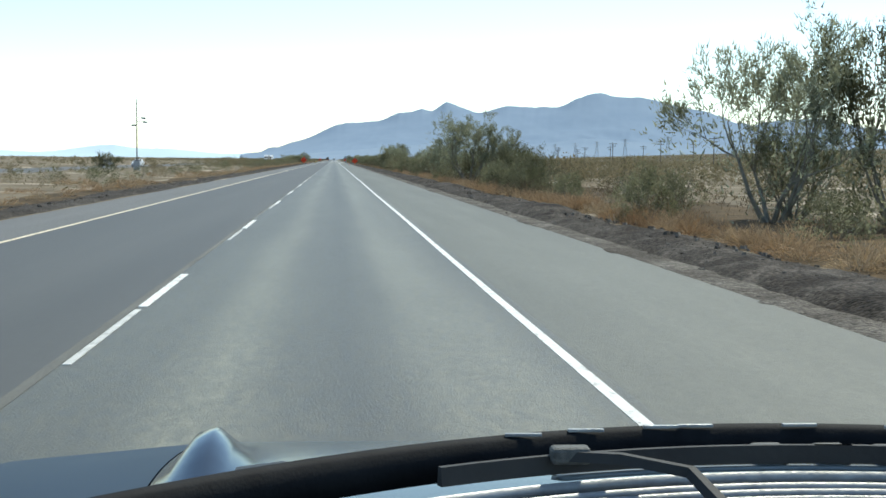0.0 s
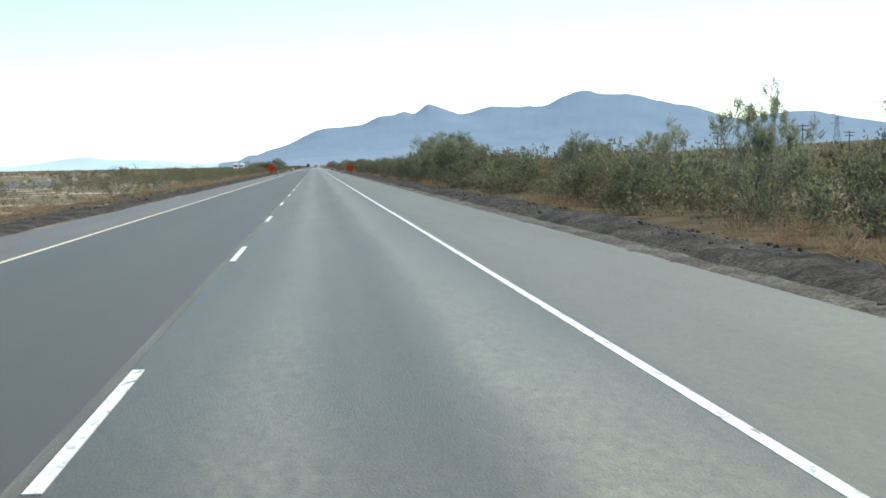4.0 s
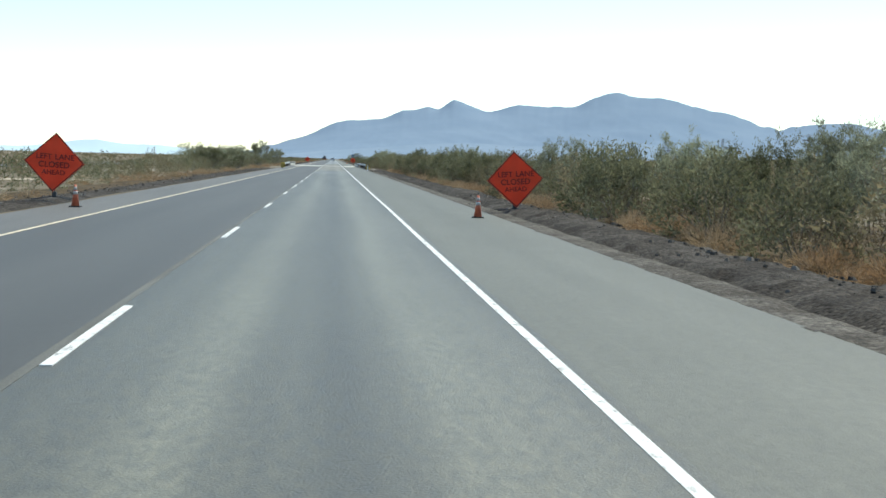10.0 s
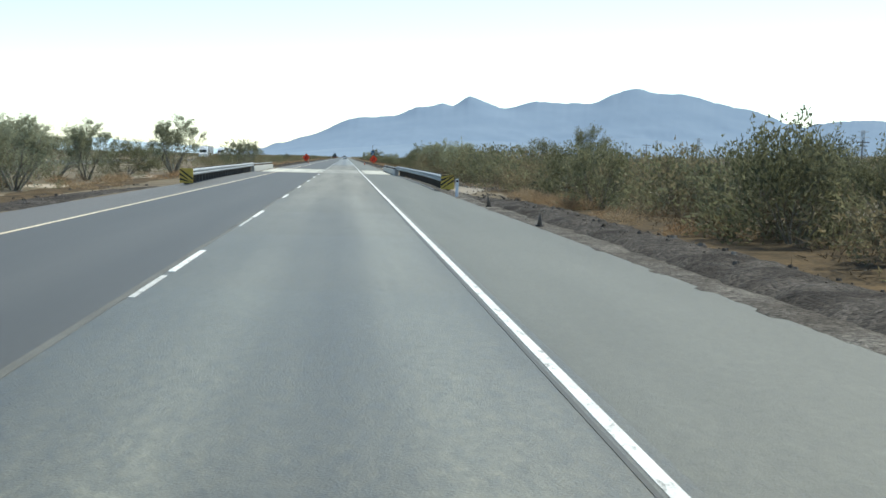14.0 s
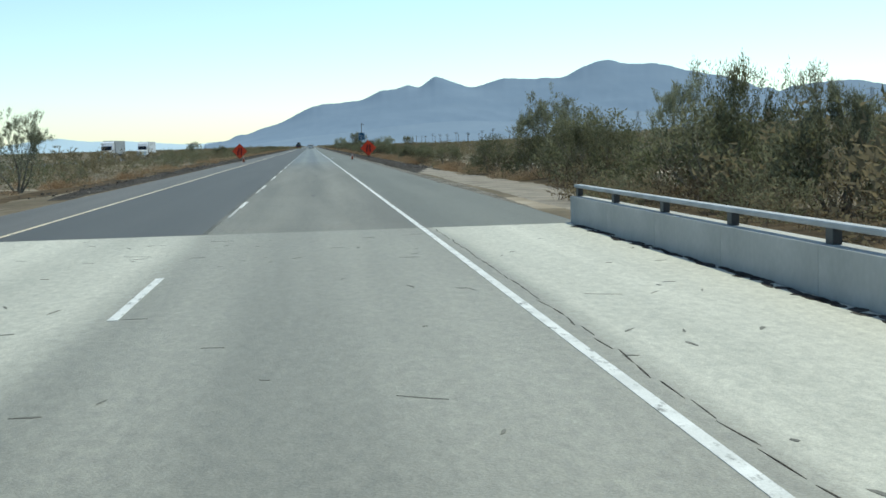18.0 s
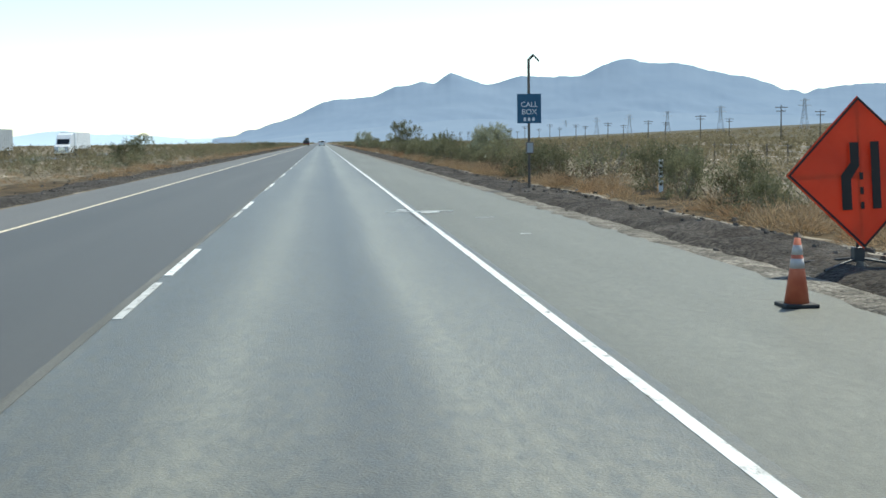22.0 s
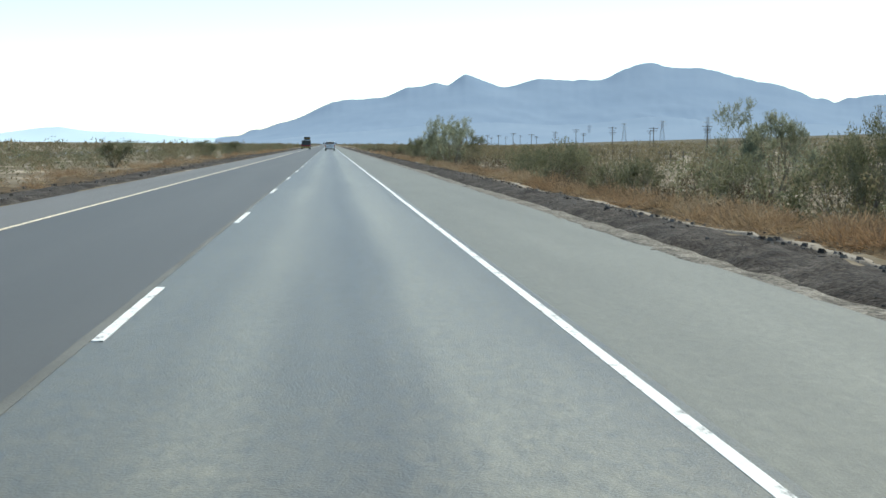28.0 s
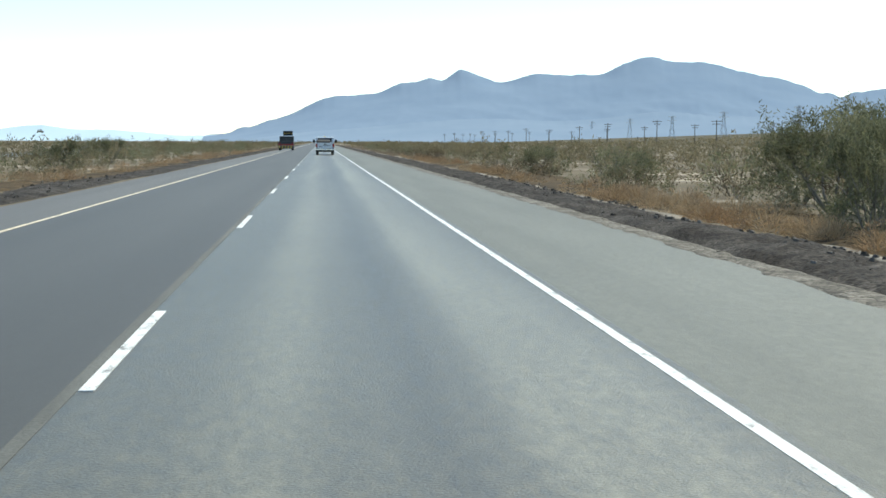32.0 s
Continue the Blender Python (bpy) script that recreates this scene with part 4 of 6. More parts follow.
for k, (x, y, h, w) in enumerate(TREES):
    if h > 2.9 and (k % 4 != 1 or x < 0):
        plant("tree", x, y, h, w * 1.12, k, k * 1.3, "" if x > 0 else "tall feathery green desert tree on the sandy median")
    elif x > 0:
        plant("thicket", x, y, h, w * 1.05, k, k * 1.3)
    else:
        plant("thicket", x, y, h, w * 1.1, k, k * 1.3, "bushy green desert tree on the sandy median")
# single dense bushes: x, y, height, width
for k, (x, y, h, w) in enumerate([(10.5, 1001, 2.7, 3.8), (11.4, 1006, 2.8, 4.4), (12.4, 1011, 2.6, 4.0), (12.2, 98.5, 3.0, 4.0), (14, 108, 3.0, 4.0), (10.8, 92.5, 2.9, 4.2), (12.8, 88.0, 3.2, 4.4), (9.2, 95.0, 2.3, 3.2), (8.9, 704.5, 1.5, 1.7), (11, 728, 1.9, 3.2), (12.6, 735, 2.0, 3.6), (10.6, 741, 1.7, 2.8), (13.6, 727, 1.8, 3.0), (11.2, 752, 1.9, 3.0), (12.6, 35.0, 3.0, 4.0), (9.5, 64, 2.5, 3.4), (8.8, 62, 1.6, 2.2), (10.5, 328, 2.7, 3.3), (11, 344, 2.8, 2.7), (9.2, 991, 2.6, 3.2), (9.2, 999, 2.6, 2.3), (10.6, 883, 2.4, 2.0), (9.4, 711, 1.5, 1.5), (9.0, 600, 2.4, 3),
                                  (10.5, 891, 1.6, 2.0), (9.2, 900, 1.4, 1.9), (9.0, 909, 1.9, 2.6), (10.3, 912.5, 1.7, 2.3), (10.3, 925, 1.8, 2.8), (9.2, 917, 1.5, 2.1), (8.9, 964, 1.9, 2.4), (10.5, 983, 2.0, 3.4),
                                  (9.3, 731, 1.7, 2.8), (8.8, 678, 1.7, 2.0), (8.6, 702, 1.1, 1.5), (8.9, 755.5, 1.5, 2.0), (9.4, 806.6, 1.9, 2.6), (10.7, 795, 2.0, 2.9), (11.3, 760, 2.2, 3.4), (10.4, 812, 1.9, 2.8),
                                  (11.6, 802, 2.1, 3.0), (9.9, 772, 1.6, 2.3), (9.7, 786, 1.7, 2.5), (19.6, 825, 3.6, 2.8), (10.5, 1022, 1.7, 2.6), (11.5, 1030, 1.8, 2.8), (12.8, 1018, 1.9, 3.0), (10.2, 1040, 1.6, 2.4), (12.0, 1048, 1.8, 3.0), (11.0, 1060, 1.8, 2.8), (13.0, 1036, 1.9, 3.2), (10.5, 820, 2.0, 3.2), (12.0, 808, 2.2, 3.4), (9.8, 800, 1.7, 2.4), (12.6, 827, 2.2, 3.2), (13.0, 815, 2.3, 3.4), (10.6, 843, 2.0, 3.0), (11.8, 851, 2.1, 3.2), (11.0, 450, 2.5, 3.4), (10.4, 458, 2.3, 3.2), (11.4, 466, 2.6, 3.6), (10.6, 475, 2.2, 3.2)]):
    plant("thicket" if h > 2.2 else "shrub", x, y, h, w, k, k * 0.9, "dark dense rounded shrub behind the dry verge")

rnd = random.Random(21)
count = 0
y = -10.0
while y < 1080 and count < 205:
    n, h = growth(y)
    y += rnd.uniform(0.5, 1.5) * 18 / n
    x = 8.4 + 6.0 * rnd.random() ** 1.2
    if 545 < y < 586 and x < 10:
        continue
    hh = h * rnd.uniform(0.75, 1.25)
    plant("shrub", x, y, hh, hh * rnd.uniform(1.1, 1.6), rnd.randrange(5), rnd.uniform(0, 6.28))
    count += 1
y = 20.0
while y < 1150 and count < 265:
    y += rnd.uniform(6, 20)
    hh = rnd.uniform(0.8, 1.6)
    x = -11.8 - 9 * rnd.random()
    plant("shrub", x, y, hh, hh * rnd.uniform(1.2, 1.8), rnd.randrange(5), rnd.uniform(0, 6.28), "low dusty green shrub on the sandy median")
    count += 1

belt = []
for k in range(2450):
    y = rnd.uniform(0, 610) if k < 1350 else rnd.uniform(610, 1300)
    n, h = growth(y)
    if rnd.random() < (n / 5.0) ** 1.3 * (1.0 if y < 610 else 0.62):
        f = h / 1.9 * (rnd.uniform(0.45, 1.15) if y < 610 else rnd.uniform(0.35, 1.1))
        belt.append((9.2 + 22 * rnd.random() ** 1.5, y, f, f * rnd.uniform(0.85, 1.35)))
for _ in range(420):
    y = rnd.uniform(15, 1250)
    if 548 < y < 584 or rnd.random() < (0.35 if y > 600 else 0.1):
        continue
    belt.append((-12.2 - 16 * rnd.random() ** 1.4, y, rnd.uniform(0.45, 0.85), rnd.uniform(0.6, 1.1)))
for k in range(330):
    y = rnd.uniform(590, 1280) if k < 230 else rnd.uniform(250, 450)
    f = rnd.uniform(0.55, 1.2)
    belt.append((-12.4 - 15 * rnd.random() ** 1.3, y, f, f * rnd.uniform(1.0, 1.5)))
belt += [(6.6 + 6 * rnd.random(), rnd.uniform(545, 592), rnd.uniform(0.35, 0.7), rnd.uniform(0.5, 0.9)) for _ in range(70)]
near_belt = [q for q in belt if -22 < q[0] < 14]
scatter_mesh("brush_belt", "brush", [q for k, q in enumerate(near_belt) if k % 5 > 1], "thick belt of olive desert brush along the verge", "brush", 1.0)
scatter_mesh("dry_brush_belt", "drybrush", [q for k, q in enumerate(near_belt) if k % 5 <= 1], "brown half-dead desert brush along the verge", "brush", 1.0)
scatter_mesh("brush_belt", "farbrush", [q for q in belt if not -22 < q[0] < 14], "olive desert brush set back from the road", "brush", 1.0)
low_belt = [(x + rnd.uniform(-1, 1), y + rnd.uniform(-1, 1), 0.9, 1.4) for x, y, _, _ in belt[::5] if x > 0] + [(8.0 + 5 * rnd.random() ** 1.5, rnd.uniform(0, 1150), rnd.uniform(0.6, 1.0), rnd.uniform(0.9, 1.5)) for _ in range(450)]
low_belt = [q for q in low_belt if not (545 < q[1] < 586 and q[0] < 7)] + [(6.5 + 5 * rnd.random(), rnd.uniform(545, 592), 0.7, 1.1) for _ in range(60)]
scatter_mesh("dead_brush", "twig", low_belt, "brown dead brush between the green shrubs", "dead brush", 1.0)

places = []
for _ in range(2600):
    y = rnd.uniform(0, 1800)
    n, h = growth(min(y, 1250))
    if rnd.random() < n / 5.5:
        places.append((15 + 110 * rnd.random() ** 2.2, y, rnd.uniform(0.9, 1.6) * h / 1.5, rnd.uniform(1.0, 1.9)))
for _ in range(1900):
    x = rnd.uniform(-31, -12) if rnd.random() < 0.5 else rnd.uniform(-150, -49)
    places.append((x, rnd.uniform(230 if x > -40 else 30, 1900), rnd.uniform(0.6, 1.4), rnd.uniform(0.9, 1.8)))
for _ in range(900):
    y = rnd.uniform(900, 2600)
    places.append((rnd.choice((1, 1, -1)) * (9 + 120 * rnd.random() ** 1.5), y, rnd.uniform(1.2, 2.2), rnd.uniform(1.4, 2.4)))
for _ in range(1500):
    places.append((14 + 190 * rnd.random() ** 1.4, rnd.uniform(610, 1250), rnd.uniform(0.5, 1.2), rnd.uniform(1.2, 2.6)))
for _ in range(1900):
    u = rnd.random()
    places.append((55 + 420 * rnd.random() ** 1.4, 150 + 2300 * u, rnd.uniform(0.9, 1.9), rnd.uniform(1.5, 3.2)))
for _ in range(4600):
    places.append((240 + 1000 * rnd.random(), 300 + 2300 * rnd.random(), rnd.uniform(1.6, 3.0), rnd.uniform(4.0, 11.0)))
for _ in range(1100):
    places.append((-52 - 330 * rnd.random() ** 1.4, 150 + 2300 * rnd.random(), rnd.uniform(0.9, 2.0), rnd.uniform(1.5, 3.2)))
scatter_mesh("low_scrub", "lowscrub", [q for q in places if abs(q[0]) < 34 and q[1] < 1150], "low dusty scrub on the sand near the road", "scrub", 1.0)
places = [q for q in places if not (abs(q[0]) < 34 and q[1] < 1150)]
scatter_mesh("desert_scrub", "scrub", places, "scattered low olive scrub over the desert plain", "scrub", 0.7)

tufts = []
while len(tufts) < 1750:
    y = rnd.uniform(0, 1120)
    if 495 < y < 590 or noise.noise((y * 0.06, 3.3, 0.7)) + 0.35 * noise.noise((y * 0.31, 8.1, 0.2)) < rnd.uniform(-0.35, 0.25):
        continue
    tufts.append((7.7 + abs(rnd.gauss(0, 1.0)), y, rnd.uniform(0.6, 1.35), rnd.uniform(0.7, 1.5)))
for y0, y1, n in ((738, 758, 34), (775, 792, 30), (872, 892, 40), (897, 922, 46), (968, 990, 44)):
    tufts += [(8.0 + abs(rnd.gauss(0, 0.8)), rnd.uniform(y0, y1), rnd.uniform(0.8, 1.5), rnd.uniform(0.9, 1.6)) for _ in range(n)]
for _ in range(800):
    y = rnd.uniform(20, 1200)
    if noise.noise((y * 0.05, 6.3, 0.7)) > -0.25:
        tufts.append((-10.1 - abs(rnd.gauss(0, 2.6)), y, rnd.uniform(0.5, 1.2), rnd.uniform(0.8, 1.7)))
scatter_mesh("dry_grass", "tuft", tufts, "straw-coloured dry grass and weeds along the verge", "dry grass", 1.0)


# loose stones on the dark banks
def stones(name, spans, count, label, seed, mat=None):
    rng = random.Random(seed)
    shapes = []
    for _ in range(5):
        bm = bmesh.new()
        bmesh.ops.create_cone(bm, cap_ends=False, segments=4, radius1=1.0, radius2=0.55, depth=1.1)
        bmesh.ops.contextual_create(bm, geom=[e for e in bm.edges if e.is_boundary and e.verts[0].co.z > 0])
        for v in bm.verts:
            v.co *= rng.uniform(0.65, 1.15)
        shapes.append((np.array([v.co[:] for v in bm.verts]), [[v.index for v in f.verts] for f in bm.faces]))
        bm.free()
    verts, faces = [], []
    for _ in range(count):
        x0, x1, y0, y1 = rng.choice(spans)
        y = rng.uniform(y0, y1)
        x = rng.uniform(x0, x1)
        co, fc = rng.choice(shapes)
        s = 0.012 + 0.075 * rng.random() ** 3.5
        n0 = len(verts)
        lift = (0.25 if x > 0 and y < 480 else 0.17) * math.sin(math.pi * min(max((abs(x) - 5.25) / 2.0, 0), 1)) if abs(x) < 7.3 else 0.10
        z = ground_z(x, y) + lift + s * 0.3
        verts.extend((co * s * np.array([1, 1, 0.7]) + np.array([x, y, z])).tolist())
        faces.extend([[n0 + i for i in f] for f in fc])
    me = bpy.data.meshes.new(name)
    me.from_pydata(verts, [], faces)
    me.materials.append(mat or M_STONE)
    tagged(new(name, me), label, "gravel", kind="stuff")


stones("loose_gravel", [(5.3, 7.3, 0, 494), (5.4, 7.4, 630, 1040), (4.9, 7.3, 0, 494), (4.9, 7.3, 630, 1040)], 16000, "loose broken stones on the dark gravel bank", 31)
stones("apron_rubble", [(5.3, 8.2, 500, 547)], 1500, "pale rubble and litter behind the guardrail", 33, M_CREST)
stones("median_gravel", [(-10.2, -7.8, 20, 494), (-10.2, -7.8, 600, 1040)], 5000, "loose broken stones along the median bank", 32)


# ---- bridge parapets and guardrails ----
PAR0, PAR1 = 546.0, 580.3


def parapet(x, y0, y1):
    """Low concrete wall with a steel rail on short posts."""
    root = thing("bridge_parapet", "low concrete bridge parapet with a steel tube rail on posts", "parapet", Matrix.Translation((x, y0, 0)), "bridge parapets")
    length = y1 - y0
    n = int(length / 2.65)
    seg = length / n
    panel_me = mesh_of(box_bm(-0.15, 0.15, 0.003, seg - 0.003, -0.3, 0.46, bevel=0.008), "wall_panel", M_PARAPET)
    for k in range(n):
        part("wall_panel", panel_me, None, root).location = (0, k * seg, 0)
    part("rail", box_bm(-0.06, 0.06, -0.4, length + 0.1, 0.605, 0.665, bevel=0.015), M_STEEL, root, "pale steel rail")
    post_me = mesh_of(box_bm(-0.045, 0.045, -0.09, 0.09, 0.42, 0.61, bevel=0.01), "rail_post", M_DARKMETAL)
    for k in range(n + 1):
        p = part("rail_post", post_me, None, root)
        p.location = (0.0, min(k * seg, length - 0.1), 0)


parapet(4.62, PAR0, PAR1)
parapet(-7.75, 551.0, PAR1 + 0.6)

W_BEAM = [(-0.045, 0.150), (-0.005, 0.155), (0.0, 0.14), (0.07, 0.115), (0.08, 0.075), (0.07, 0.04), (0.0, 0.01), (0.0, -0.01), (0.07, -0.04), (0.08, -0.075), (0.07, -0.115), (0.0, -0.14), (-0.005, -0.155)]


def guardrail(points, face, label):
    """W-beam on timber posts and blocks along points (x, y); face: -1 towards the left, +1 towards the right."""
    root = thing("guardrail", label, "guardrail", Matrix.Translation((points[0][0], points[0][1], 0)), "bridge guardrails")
    ox, oy = points[0]
    pts = [(x - ox, y - oy, 0.57 if y < PAR0 - 6 else 0.57 + 0.04 * min(1, (y - PAR0 + 6) / 2.6)) for x, y in points]
    prof = [(face * a, b) for a, b in W_BEAM]
    bm = sweep(pts, prof)
    back = sweep(pts, [(a - face * 0.012, b) for a, b in prof])
    me = bpy.data.meshes.new("tmp")
    back.to_mesh(me)
    bm.from_mesh(me)
    back.free()
    bpy.data.meshes.remove(me)
    part("beam", bm, M_STEEL, root, "galvanised W-shaped steel beam")
    post_me = mesh_of(box_bm(-0.10, 0.10, -0.10, 0.10, -0.4, 0.72, bevel=0.012), "post", M_SHADETIMBER)
    block_me = mesh_of(box_bm(-0.09, 0.09, -0.075, 0.075, 0.42, 0.68, bevel=0.01), "block", M_SHADETIMBER)
    y = points[0][1] + 1.59
    while y < points[-1][1] - 0.3:
        for (xa, ya), (xb, yb) in zip(points, points[1:]):
            if ya <= y <= yb:
                x = xa + (xb - xa) * (y - ya) / (yb - ya)
        p = part("post", post_me, None, root)
        p.location = (x - ox - face * 0.30, y - oy, 0)
        b = part("block", block_me, None, root)
        b.location = (x - ox - face * 0.10, y - oy, 0)
        y += 1.905 if y < PAR0 - 6.2 else 0.46
    # striped end marker, 0.6 m wide
    bm = box_bm(-0.30, 0.30, -0.36, -0.30, 0.10, 0.76, bevel=0.01)
    plate = part("end_marker", bm, M_YELLOWSIGN, root, "yellow and black diagonally striped end plate")
    plate.location = (-face * 0.12, 0, 0)
    for k in range(4):
        bm = bmesh.new()
        z0 = 0.02 + 0.22 * k
        q = [(-0.295, z0), (0.295, z0 + 0.45 * -face), (0.295, z0 + 0.10 + 0.45 * -face), (-0.295, z0 + 0.10)]
        q = [(a, min(max(b if face < 0 else b + 0.0, 0.105), 0.755)) for a, b in q]
        vs = [bm.verts.new((a, -0.365, b)) for a, b in q]
        if max(b for _, b in q) - min(b for _, b in q) > 0.06:
            bm.faces.new(vs)
            ext = bmesh.ops.extrude_face_region(bm, geom=bm.faces[:])
            bmesh.ops.translate(bm, vec=(0, -0.004, 0), verts=[v for v in ext["geom"] if isinstance(v, bmesh.types.BMVert)])
            part("stripe", bm, M_INK, plate, "black stripe")
        else:
            bm.free()
    return root


M_YELLOWSIGN = material("yellow_marker_sheeting", (0.55, 0.36, 0.05), (0.65, 0.45, 0.08), scale=5, rough=0.5, bump=0)
guardrail([(4.85, 496.0), (5.0, 510.0), (5.0, 536.0), (4.92, 540.0), (4.85, 541.3), (4.78, 542.6), (4.62, PAR0 + 0.2)], -1, "galvanised guardrail on timber posts before the bridge")
guardrail([(-6.75, 496.0), (-7.2, 515.0), (-7.6, 540.0), (-7.72, 551.2)], 1, "galvanised guardrail on timber posts along the median")
tagged(part("guardrail_curb", sweep([(4.5, 497.0, 0), (4.62, 512.0, 0), (4.58, 546.0, 0)], [(-0.06, -0.05), (-0.05, 0.035), (0.06, 0.05), (0.07, -0.05)], close=True), M_MEDIAN),
       "low dark asphalt kerb under the guardrail", "kerb", kind="structure")


# ---- road works ----
def diamond_bm(s, thick, grow=0.0):
    r = s / math.sqrt(2) + grow
    bm = bmesh.new()
    n = 6
    grid = {}
    for i in range(n + 1):
        for j in range(n + 1):
            u, v = i / n - 0.5, j / n - 0.5
            grid[i, j] = bm.verts.new(((u - v) * 2 * r / 1.0 * 0.5 * 1.0, 0.018 * math.sin(3 * (u + v)) * math.cos(4 * u), (u + v) * r))
    for i in range(n):
        for j in range(n):
            bm.faces.new((grid[i, j], grid[i + 1, j], grid[i + 1, j + 1], grid[i, j + 1]))
    ext = bmesh.ops.extrude_face_region(bm, geom=bm.faces[:])
    bmesh.ops.translate(bm, vec=(0, thick, 0), verts=[v for v in ext["geom"] if isinstance(v, bmesh.types.BMVert)])
    bmesh.ops.recalc_face_normals(bm, faces=bm.faces[:])
    return bm


def flat_shape(bm, pts, y=-0.03, t=0.004):
    vs = [bm.verts.new((a, y, b)) for a, b in pts]
    f = bm.faces.new(vs)
    ext = bmesh.ops.extrude_face_region(bm, geom=[f])
    bmesh.ops.translate(bm, vec=(0, -t, 0), verts=[v for v in ext["geom"] if isinstance(v, bmesh.types.BMVert)])


def roll_up_sign(x, y, s, centre, kind, lean, turn, label):
    root = thing("roadwork_sign", label, "road sign", Matrix.Translation((x, y, ground_z(x, y) + 0.11 if not LEFT_EDGE < x < RIGHT_EDGE else 0.0)) @ Matrix.Rotation(radians(turn), 4, 'Z'), "road work signs")
    top = Matrix.Translation((0, 0, centre)) @ Matrix.Rotation(radians(lean), 4, 'Y') @ Matrix.Rotation(radians(-4), 4, 'X')
    panel = part("panel", diamond_bm(s, 0.004), M_ORANGE, root, "fluorescent orange fabric diamond")
    panel.matrix_basis = top
    r = s / math.sqrt(2)
    bm = bmesh.new()
    cs = [(r, 0), (0, r), (-r, 0), (0, -r)]
    for k in range(4):
        a, b = Vector(cs[k]), Vector(cs[(k + 1) % 4])
        flat_shape(bm, [tuple(a * 0.985), tuple(b * 0.985), tuple(b * 0.945), tuple(a * 0.945)], y=-0.024)
    part("border", bm, M_INK, panel, "black border line")
    bm = bmesh.new()
    rod(bm, (-r * 0.97, 0.02, 0), (r * 0.97, 0.02, 0), 0.008)
    rod(bm, (0, 0.02, -r * 0.97), (0, 0.02, r * 0.97), 0.008)
    part("crossbrace", bm, M_DARKMETAL, panel)
    if kind == "text":
        for body, across, z, size in (("LEFT", -0.30, 0.15, 0.22), ("LANE", 0.29, 0.15, 0.23), ("CLOSED", 0, -0.08, 0.24), ("AHEAD", 0, -0.30, 0.20)):
            me = text_mesh(body, size)
            me.materials.append(M_INK)
            me.transform(Matrix.Translation((across, -0.034, z)))
            part("lettering", me, None, panel, "faded black capital letters")
    else:
        bm = bmesh.new()
        flat_shape(bm, [(0.110, -0.403), (0.207, -0.403), (0.207, 0.329), (0.110, 0.329)])
        part("lane_bar", bm, M_INK, panel)
        bm = bmesh.new()
        flat_shape(bm, [(-0.232, -0.403), (-0.122, -0.403), (-0.122, -0.073), (-0.024, 0.073), (-0.024, 0.329), (-0.122, 0.329), (-0.122, 0.110), (-0.232, -0.024)])
        part("merging_bar", bm, M_INK, panel)
        for k in range(3):
            bm = bmesh.new()
            flat_shape(bm, [(-0.025, -0.40 + 0.16 * k), (0.015, -0.40 + 0.16 * k), (0.015, -0.32 + 0.16 * k), (-0.025, -0.32 + 0.16 * k)])
            part("lane_dot", bm, M_INK, panel)
    part("mast", rod_bm((0, 0.05, 0.08), (0, 0.05, centre - r * 0.55), 0.018), M_DARKMETAL, root, "dark steel mast")
    part("hub", box_bm(-0.06, 0.06, -0.02, 0.10, 0.06, 0.22, bevel=0.01), M_DARKMETAL, root)
    for sx, sy in ((1, 1), (1, -1), (-1, 1), (-1, -1)):
        part("leg", rod_bm((0, 0.04, 0.10), (sx * 0.55, 0.04 + sy * 0.45, 0.015), 0.014), M_DARKMETAL, root)
    return root


def traffic_cone(x, y, h=0.71, lean=0.0, label="orange traffic cone with two white reflective collars", paint=None):
    z = 0.0 if LEFT_EDGE < x < RIGHT_EDGE else ground_z(x, y) + 0.035
    root = thing("traffic_cone", label, "traffic cone", Matrix.Translation((x, y, z)) @ Matrix.Rotation(radians(lean), 4, 'Y'), "traffic cones")
    k = h / 0.71
    part("base", box_bm(-0.18 * k, 0.18 * k, -0.18 * k, 0.18 * k, 0, 0.035, bevel=0.01), M_BLACK, root, "black rubber base")

    def rad(z):
        return (0.135 - 0.105 * z / 0.71) * k

    def ring(z0, z1, out=0.0):
        bm = bmesh.new()
        lathe(bm, [(rad(z0) + out, z0 * k), (rad(z1) + out, z1 * k)], 16)
        return bm

    part("body", ring(0.03, 0.71), paint or M_CONE, root, "", True)
    if paint:
        return root
    part("collar", ring(0.40, 0.50, 0.003), M_COLLAR, root, "white reflective collar", True)
    part("collar", ring(0.54, 0.64, 0.003), M_COLLAR, root, "white reflective collar", True)
    return root


roll_up_sign(5.53, 350.0, 1.20, 0.95, "text", -4, 0, "orange fabric diamond sign warning of a closed lane")
roll_up_sign(-7.95, 350.0, 1.22, 1.08, "text", 3, 0, "orange fabric diamond sign standing on the median shoulder")
roll_up_sign(5.74, 690.9, 1.18, 1.04, "merge", -2, 0, "orange fabric diamond sign with a merging lane symbol")
roll_up_sign(-7.3, 693.1, 1.12, 1.10, "merge", 2, 0, "orange merging lane sign standing beside the median")
traffic_cone(3.98, 345.9, 0.6)
traffic_cone(-6.75, 346.9, 0.6)
traffic_cone(4.0, 688.1, 0.6)
traffic_cone(-6.85, 691.3, 0.62)
traffic_cone(4.73, 465.3, 0.34, 3, "small dark rubber cone stub on the gravel edge", M_POST)
traffic_cone(4.89, 477.4, 0.38, -4, "battered dark rubber cone stub on the gravel edge", M_POST)


